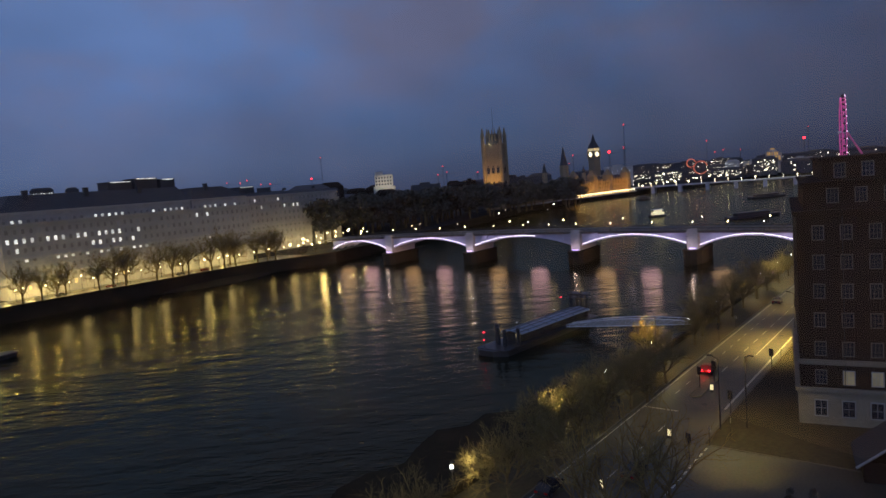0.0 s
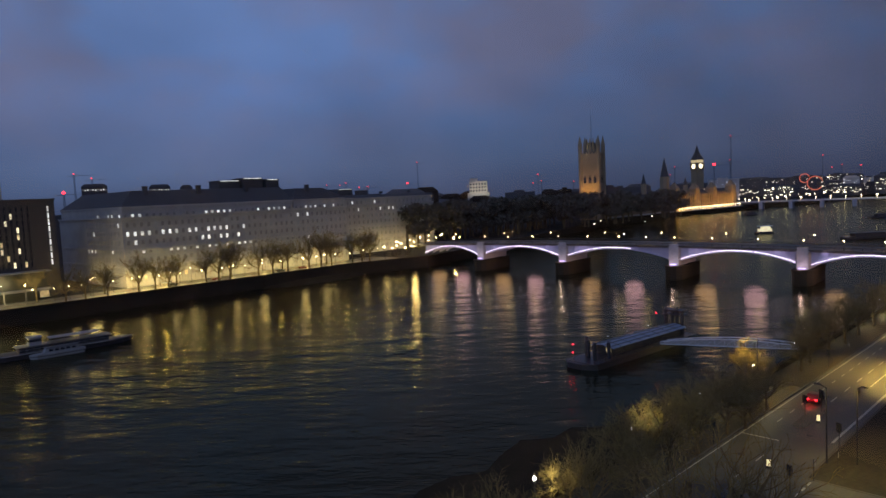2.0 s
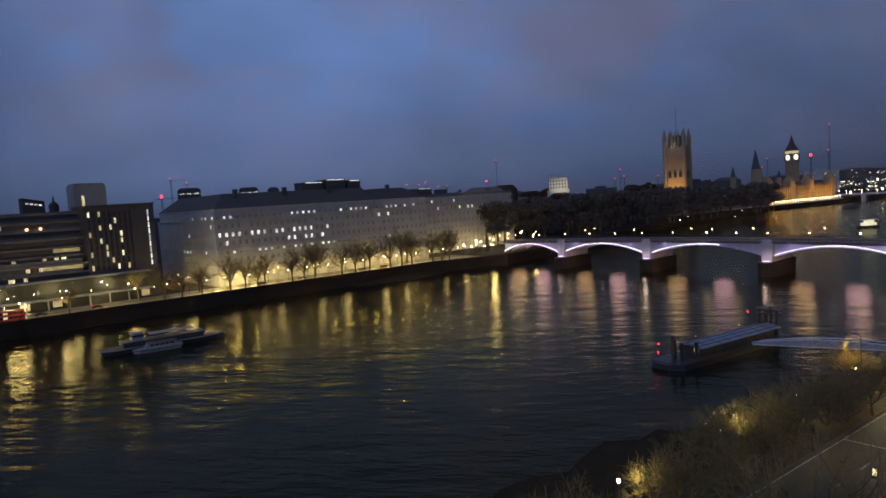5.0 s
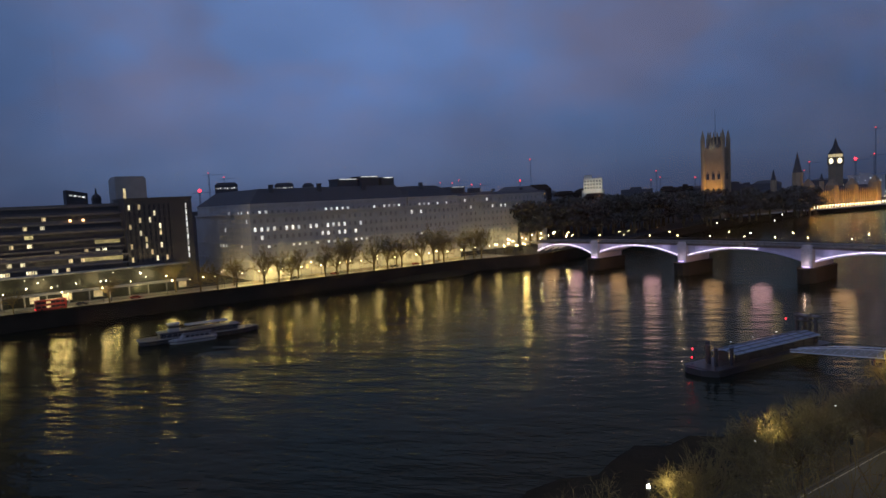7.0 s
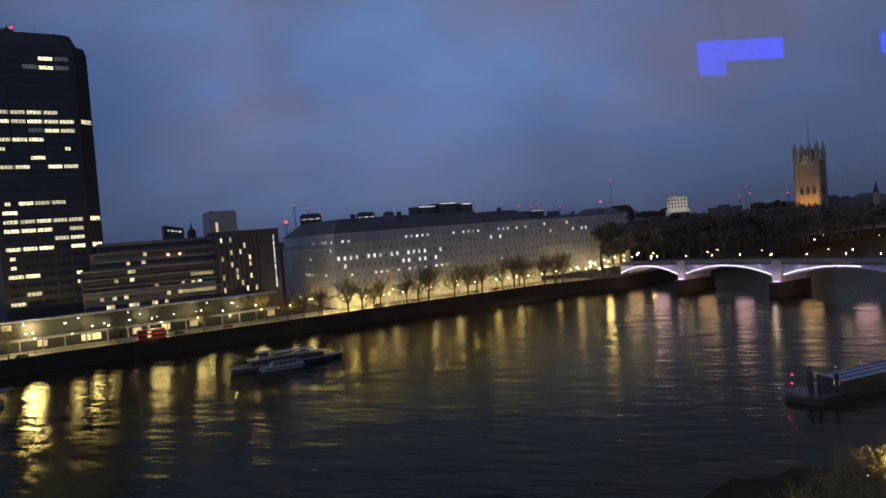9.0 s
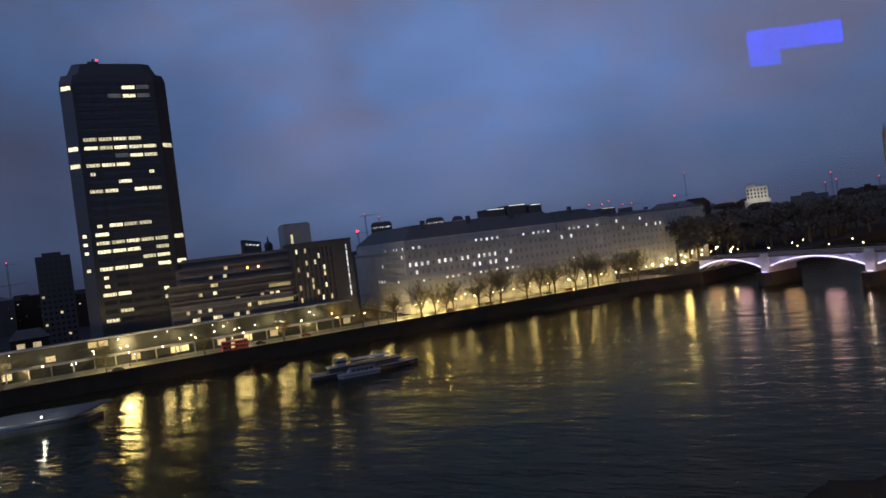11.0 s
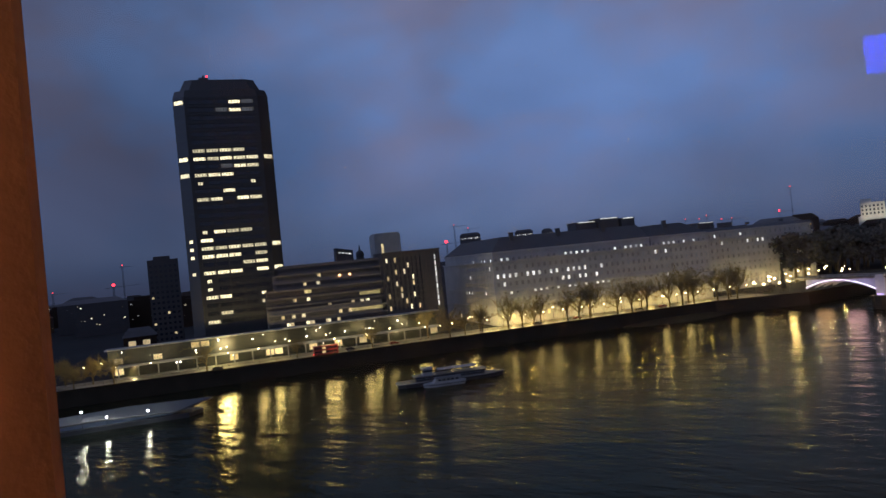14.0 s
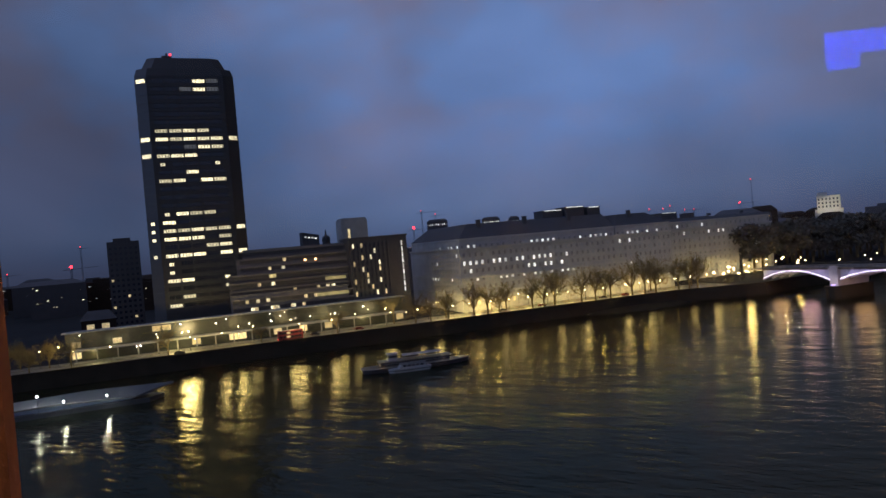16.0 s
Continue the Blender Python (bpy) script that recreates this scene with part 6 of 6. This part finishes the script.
# red lit rings of a fairground ride
for az, el, r in ((-20.6, 0.05, 7), (-21.3, -0.35, 11)):
    d = 1250
    c = polar(az, d)
    z = 40.8 + d * math.tan(radians(el))
    t = thing("fairground_ring", pose(c.x, c.y, GROUND, 0, 0, az), "red lit fairground ring", "fairground ride")
    bm = bm_new()
    for i in range(22):
        a, e = 0.25 + 5.4 * i / 22, 0.25 + 5.4 * (i + 1) / 22
        tube(bm, (r * math.cos(a), 0, z - GROUND + r * math.sin(a)), (r * math.cos(e), 0, z - GROUND + r * math.sin(e)), 0.6, 0.6, 5)
    part("ring", bm, glowing("orange_red_tube", (1.0, 0.20, 0.10), 0.7), t)
    bm = bm_new()
    tube(bm, (0, 1.5, 0), (0, 1.5, z - GROUND), 0.8, 0.6, 6)
    part("mast", bm, IRON, t)


# ---------------------------------------------------------------- cranes with red lamps
def crane(az, el, d, r, big=False):
    d = 1750 if -31 < az < -16 else d
    c = polar(az, d)
    z = 40.8 + d * math.tan(radians(el)) - GROUND
    t = thing("tower_crane", pose(c.x, c.y, GROUND, 0, 0, az + q3.uniform(-60, 60)), "distant tower crane with red warning lamp", "crane", "distant cranes")
    bm = bm_new()
    w = 0.7
    for sx in (-w, w):
        for sy in (-w, w):
            tube(bm, (sx, sy, 0), (sx, sy, z - 0.5), 0.12, 0.12, 4)
    for i in range(int(z / 4)):
        tube(bm, (-w, -w, i * 4), (w, -w, i * 4 + 4), 0.08, 0.08, 4)
    part("mast", bm, IRON, t)
    bm = bm_new()
    tube(bm, (-8, 0, z - 3), (26, 0, z - 1.5), 0.25, 0.15, 5)
    part("jib", bm, IRON, t)
    bm = bm_new()
    ball(bm, (0, 0, z), 0.85 * r * d / 1190, seg=8)
    part("warning_lamp", bm, REDLAMP if big else REDDIM, t, "red warning lamp")


RED = ((17.29, 1.38), (16.24, 1.3), (15.93, 0.82), (15.69, 1.49), (14.9, 0.51), (14.61, 1.09), (13.89, 1.08), (9.63, 2.95), (-0.06, 0.76), (-0.5, 1.44), (-0.79, 0.89), (-3.41, 0.73), (-11.42, 1.44), (-11.06, 0.82),
       (-15.57, 3.59), (-15.48, 1.74), (-28.84, 2.08), (-21.8, 1.69), (-22.38, 0.76), (-23.0, 0.92), (-24.2, 0.8), (62.79, 2.13), (67.55, 0.51), (36.13, 2.95), (34.96, 2.59))
for az, el in RED:
    crane(az, el, q3.uniform(1250, 1500) if abs(az) < 30 else q3.uniform(900, 1100), 1.0)
for az, el, r in ((10.53, 1.24, 1.6), (-14.34, 1.47, 2.6), (-28.57, 1.28, 2.6), (63.51, 0.67, 2.8), (36.9, 1.58, 2.8)):
    crane(az, el, 1200 if az < 30 else 800, r, True)

# vessels beyond the bridge
for az, d, ln, lit in ((-17.95, 575, 15, True), (-26.0, 780, 46, False), (-25.0, 520, 44, False), (-16.9, 900, 20, False)):
    c = polar(az, d)
    b = thing("river_boat", pose(c.x, c.y, 0, 0, 0, 15), "lit river boat under way" if lit else "dark moored barge on the river", "boat", "boats beyond the bridge")
    bm = bm_new()
    prism(bm, [(-ln / 2, -3), (ln / 2 - 4, -3), (ln / 2, 0), (ln / 2 - 4, 3), (-ln / 2, 3)], -0.5, 1.6)
    part("hull", bm, HULL, b)
    bm = bm_new()
    box(bm, -ln * 0.35, ln * 0.25, -2.3, 2.3, 1.6, 3.6)
    if lit:
        box(bm, -ln * 0.2, ln * 0.15, -2.0, 2.0, 3.6, 5.6)
    part("cabin", bm, LITWHITE if lit else BLACKCLAD, b)
    bm = bm_new()
    box(bm, -ln * 0.38, ln * 0.28, -2.6, 2.6, 5.6 if lit else 3.6, 5.9 if lit else 3.8)
    part("roof", bm, WHITEPAINT if lit else BLACKCLAD, b)

# trees and dark park left of the podium
for i in range(16):
    bare_tree(scaled(west(-112 + i * 5.6, q3.uniform(3, 40), turn=q3.uniform(0, 360)), q3.uniform(1.0, 1.4)), i % 4, "park trees", "dark bare tree in the riverside park")
for k, o, z in ((-78, 44, 7), (-70, 46, 7), (-96, 40, 8)):
    street_lamp(west(k, o), 6.5, POST_W, GLOBE_WHITE, "park lamps", "bright white lamp in the riverside park", 900, WHITE)

# ---------------------------------------------------------------- the room with the window
room = pose(0, 0, EYE[2], 0, 0, ROOM_TURN)
PLASTER = material("warm_plaster", (0.55, 0.42, 0.30), 0.85, var=0.12, scale=1.5, fine=20.0, bump=0.002)
CURTAINCLOTH = material("rust_brown_curtain", (0.115, 0.036, 0.013), 0.9, var=0.07, scale=3.0, fine=60.0, bump=0.004)
CARPET = material("brown_carpet", (0.10, 0.07, 0.05), 0.95, var=0.25, scale=3.0, fine=60.0)


def room_box(name, x0, x1, y0, y1, z0, z1, mt, label, cat):
    bm = bm_new()
    box(bm, x0, x1, y0, y1, z0, z1)
    tagged(part(name, bm, mt, m=room), label, cat, kind="structure")


room_box("wall_north", -2.6, -0.75, 0.62, 0.82, -1.55, 1.35, PLASTER, "plain plaster wall beside the window", "wall")
room_box("wall_north", 1.9, 2.4, 0.62, 0.82, -1.55, 1.35, PLASTER, "plain plaster wall beside the window", "wall")
room_box("wall_north", -0.75, 1.9, 0.62, 0.82, -1.55, -1.15, PLASTER, "low plaster wall under the window", "wall")
room_box("wall_south", -2.6, 2.4, -4.2, -4.0, -1.55, 1.35, PLASTER, "plain plaster wall of the room", "wall")
room_box("wall_west", -2.8, -2.6, -4.2, 0.82, -1.55, 1.35, PLASTER, "plain plaster wall of the room", "wall")
room_box("wall_east", 2.4, 2.6, -4.2, 0.82, -1.55, 1.35, PLASTER, "plain plaster wall of the room", "wall")
room_box("floor", -2.8, 2.6, -4.2, 0.82, -1.7, -1.55, CARPET, "brown carpeted floor of the room", "floor")
room_box("wall_outer", -9.0, 9.0, -15.0, 0.80, GROUND - EYE[2], -1.71, BRICK, "plain brick wall of the hotel below the room", "wall")
room_box("ceiling", -2.8, 2.6, -4.2, 0.82, 1.35, 1.5, PLASTER, "plain plaster ceiling of the room", "ceiling")
# drawn-back curtain at the window's edge
bm = bm_new()
front, back = [], []
for i in range(37):
    x = -1.15 + 0.702 * i / 36
    yy = 0.52 + 0.03 * math.sin(i * 1.05) + 0.008 * math.sin(i * 2.3)
    for z in (-1.53, 1.33):
        front.append(bm.verts.new((x, yy - 0.006, z)))
        back.append(bm.verts.new((x, yy + 0.006, z)))
for i in range(36):
    a = 2 * i
    bm.faces.new((front[a], front[a + 2], front[a + 3], front[a + 1])).smooth = True
    bm.faces.new((back[a + 1], back[a + 3], back[a + 2], back[a])).smooth = True
for a in (0, 72):
    bm.faces.new((front[a], front[a + 1], back[a + 1], back[a]))
tagged(part("curtain", bm, CURTAINCLOTH, m=room), "rust-brown curtain drawn back beside the window", "curtain")
# added lamp, out of view, that lights the curtain and the mirrored room
rl = bpy.data.lights.new("room_lamp", "POINT")
rl.energy, rl.color, rl.shadow_soft_size = 78.0, (1.0, 0.72, 0.42), 0.12
new("room_lamp", rl).location = room @ Vector((0.4, -1.0, 1.18))
cl_ = thing("added_ceiling_lamp", room @ pose(0.4, -1.0, 1.35), "added small round ceiling lamp, out of view, glowing warm", "ceiling lamp")
bm = bm_new()
tube(bm, (0, 0, -0.06), (0, 0, 0), 0.16, 0.18, 20)
part("diffuser", bm, LITWARM, cl_)

# window pane, which mirrors the lit room faintly
pm_ = bpy.data.materials.new("window_pane")
pm_.use_nodes = True
pnt = pm_.node_tree
pnt.nodes.clear()
clear, shine, rim, blend, pout = (pnt.nodes.new(k) for k in ("ShaderNodeBsdfTransparent", "ShaderNodeBsdfGlossy", "ShaderNodeFresnel", "ShaderNodeMixShader", "ShaderNodeOutputMaterial"))
shine.inputs["Roughness"].default_value = 0.0
rim.inputs["IOR"].default_value = 1.5
for a_, b_ in ((rim.outputs[0], blend.inputs[0]), (clear.outputs[0], blend.inputs[1]), (shine.outputs[0], blend.inputs[2]), (blend.outputs[0], pout.inputs[0])):
    pnt.links.new(a_, b_)
bm = bm_new()
bm.faces.new([bm.verts.new(q) for q in ((-0.75, 0.70, -1.15), (1.9, 0.70, -1.15), (1.9, 0.70, 1.35), (-0.75, 0.70, 1.35))])
pane_o = tagged(part("window_1", bm, pm_, m=room), "clear window pane mirroring the room faintly", "window", kind="structure")
pane_o.visible_shadow = False
# added blue panels, high behind the camera, that give the pane its blue reflection
BLUEGLOW = glowing("blue_glow", (0.0, 0.03, 1.0), 21.0, 0.35, 6.0)
for x0, x1, drop in ((1.336, 1.739, 0.08), (2.22, 2.385, 0.0)):
    sc_ = thing("added_blue_panel", room @ pose(x0, -1.6, 0.645), "added slim panel glowing deep blue, mirrored in the pane", "screen", "blue screens")
    bm = bm_new()
    box(bm, 0, x1 - x0, 0.0, 0.012, 0.0, 0.095)
    if drop:
        prism(bm, [(0.0, 0.0), (0.0, 0.012), (0.13, 0.012), (0.13, 0.0)][::-1], -0.06, 0.0)
    part("display", bm, BLUEGLOW, sc_, "glowing blue face of the added panel")
    bm = bm_new()
    box(bm, -0.015, x1 - x0 + 0.015, -0.04, -0.002, -0.015, 0.11)
    part("casing", bm, IRON, sc_)
    bm = bm_new()
    box(bm, 0.1, 0.16, -0.06, -0.04, -0.02, 1.35 - 0.645)
    part("bracket", bm, IRON, sc_)

# dark town at the upstream end, with one lit house
for i in range(24):
    az = 75 - 16.5 * i / 23
    d = q3.uniform(640, 1250)
    city_block(az, d, q3.uniform(26, 60), 40.8 + d * math.tan(radians(q3.uniform(-1.1, -0.15))), q3.choice((8, 14, 22)), q3.choice((BRICK, BLACKCLAD, SLATE)))
hs = polar(62.0, 338)
house = thing("house", pose(hs.x, hs.y, GROUND, 0, 0, 62), "dark house with two lit yellow windows", "house")
bm = bm_new()
box(bm, -7, 7, 0, 10, 0, 15)
part("wall", bm, BRICK, house)
bm = bm_new()
gabled(bm, -7.4, 7.4, -0.4, 10.4, 15, 19, 3)
part("roof", bm, SLATE, house)
hw = window_mesh(3.0, 3.6, LITWARM, STONE, 1)
for x in (-3.4, 2.6):
    part("window", hw, None, house, m=pose(x, 0, 9.6))

# signposts on the pavement, small conifers, a bright lamp at the bridge foot
for k, o in ((26, -20.6), (30, -22.0), (44, -20.4), (66, -20.6), (90, -7.0)):
    sp = thing("signpost", east(k, o, GROUND + 0.15, rnd.uniform(0, 180)), "thin grey signpost with a small plate", "signpost", "signposts")
    bm = bm_new()
    tube(bm, (0, 0, 0), (0, 0, 2.6), 0.035, 0.035, 6)
    part("post", bm, IRON, sp)
    bm = bm_new()
    box(bm, -0.22, 0.22, -0.06, -0.04, 1.9, 2.5)
    part("plate", bm, CONCRETE, sp)
for i, (k, o, h) in enumerate(((6, -33.6, 6.4), (8.5, -35.0, 5.6), (4.5, -35.5, 5.8))):
    cn = thing("conifer", east(k, o), "small dark pointed conifer beside the street", "tree", "conifers")
    bm = bm_new()
    tube(bm, (0, 0, 0), (0, 0, h * 0.9), 0.12, 0.03, 6)
    part("trunk", bm, BARK, cn)
    bm = bm_new()
    for j in range(9):
        blob_crown(bm, (0, 0, 0.6 + (h - 0.7) * j / 9), 0.95 * (1 - j / 9.5) + 0.08, 60, 300 + 20 * i + j, 0.8, 0.22)
    part("crown", bm, DARKLEAF, cn)
bf = U0 + UX * -7.0 + UY * -3.0
street_lamp(pose(bf.x, bf.y, GROUND), 6.5, POST_W, GLOBE, "bridge foot lamps", "very bright yellow lamp at the bridge foot", 4500, WARM)

# slender bare planes in front of the hotel, unlit
for i, (az, d, s) in enumerate(((-10.5, 62, 0.9), (-13.0, 60, 1.0), (-15.8, 61, 1.05), (-17.6, 66, 0.9))):
    c = polar(az, d)
    bare_tree(scaled(pose(c.x, c.y, GROUND, 0, 0, 70 * i), s), 4 + i % 2, "slender trees below the window", "slender dark bare plane tree by the street")

# lit bollards on the refuges in the road
for x, y in ((27.3, 84.4), (15.4, 71.6), (39.5, 100.8)):
    bo = thing("lit_bollard", pose(x, y, GROUND + 0.034, 0, 0, -30), "illuminated pale yellow traffic bollard on the road", "bollard", "lit bollards")
    bm = bm_new()
    prism(bm, [(-0.28, -0.2), (0.28, -0.2), (0.28, 0.2), (-0.28, 0.2)], 0, 0.3)
    part("base", bm, IRON, bo)
    bm = bm_new()
    prism(bm, [(-0.22, -0.14), (0.22, -0.14), (0.22, 0.14), (-0.22, 0.14)], 0.3, 1.15, top=[(-0.2, -0.12), (0.2, -0.12), (0.2, 0.12), (-0.2, 0.12)])
    body = part("lens", bm, BOLLARD, bo, "glowing yellow plastic lens")
    bm = bm_new()
    box(bm, -0.23, 0.23, -0.16, 0.16, 1.15, 1.22)
    part("cap", bm, IRON, bo)

# tall bright lamps in front of the colonnade
POST_T = street_lamp_meshes(7.6)
for k, o, w in ((21.6, 14.2, 9000), (24.0, 16.5, 5000), (-24, 15.0, 1500), (44, 14.0, 2400), (66, 14.4, 2000), (87, 14.0, 2600), (109, 14.2, 2800), (134, 14.0, 2000)):
    street_lamp(west(k, o), 7.6, POST_T, GLOBE, "tall lamps by the colonnade", "tall bright yellow lamp in front of a colonnade", w, (1.0, 0.78, 0.34))
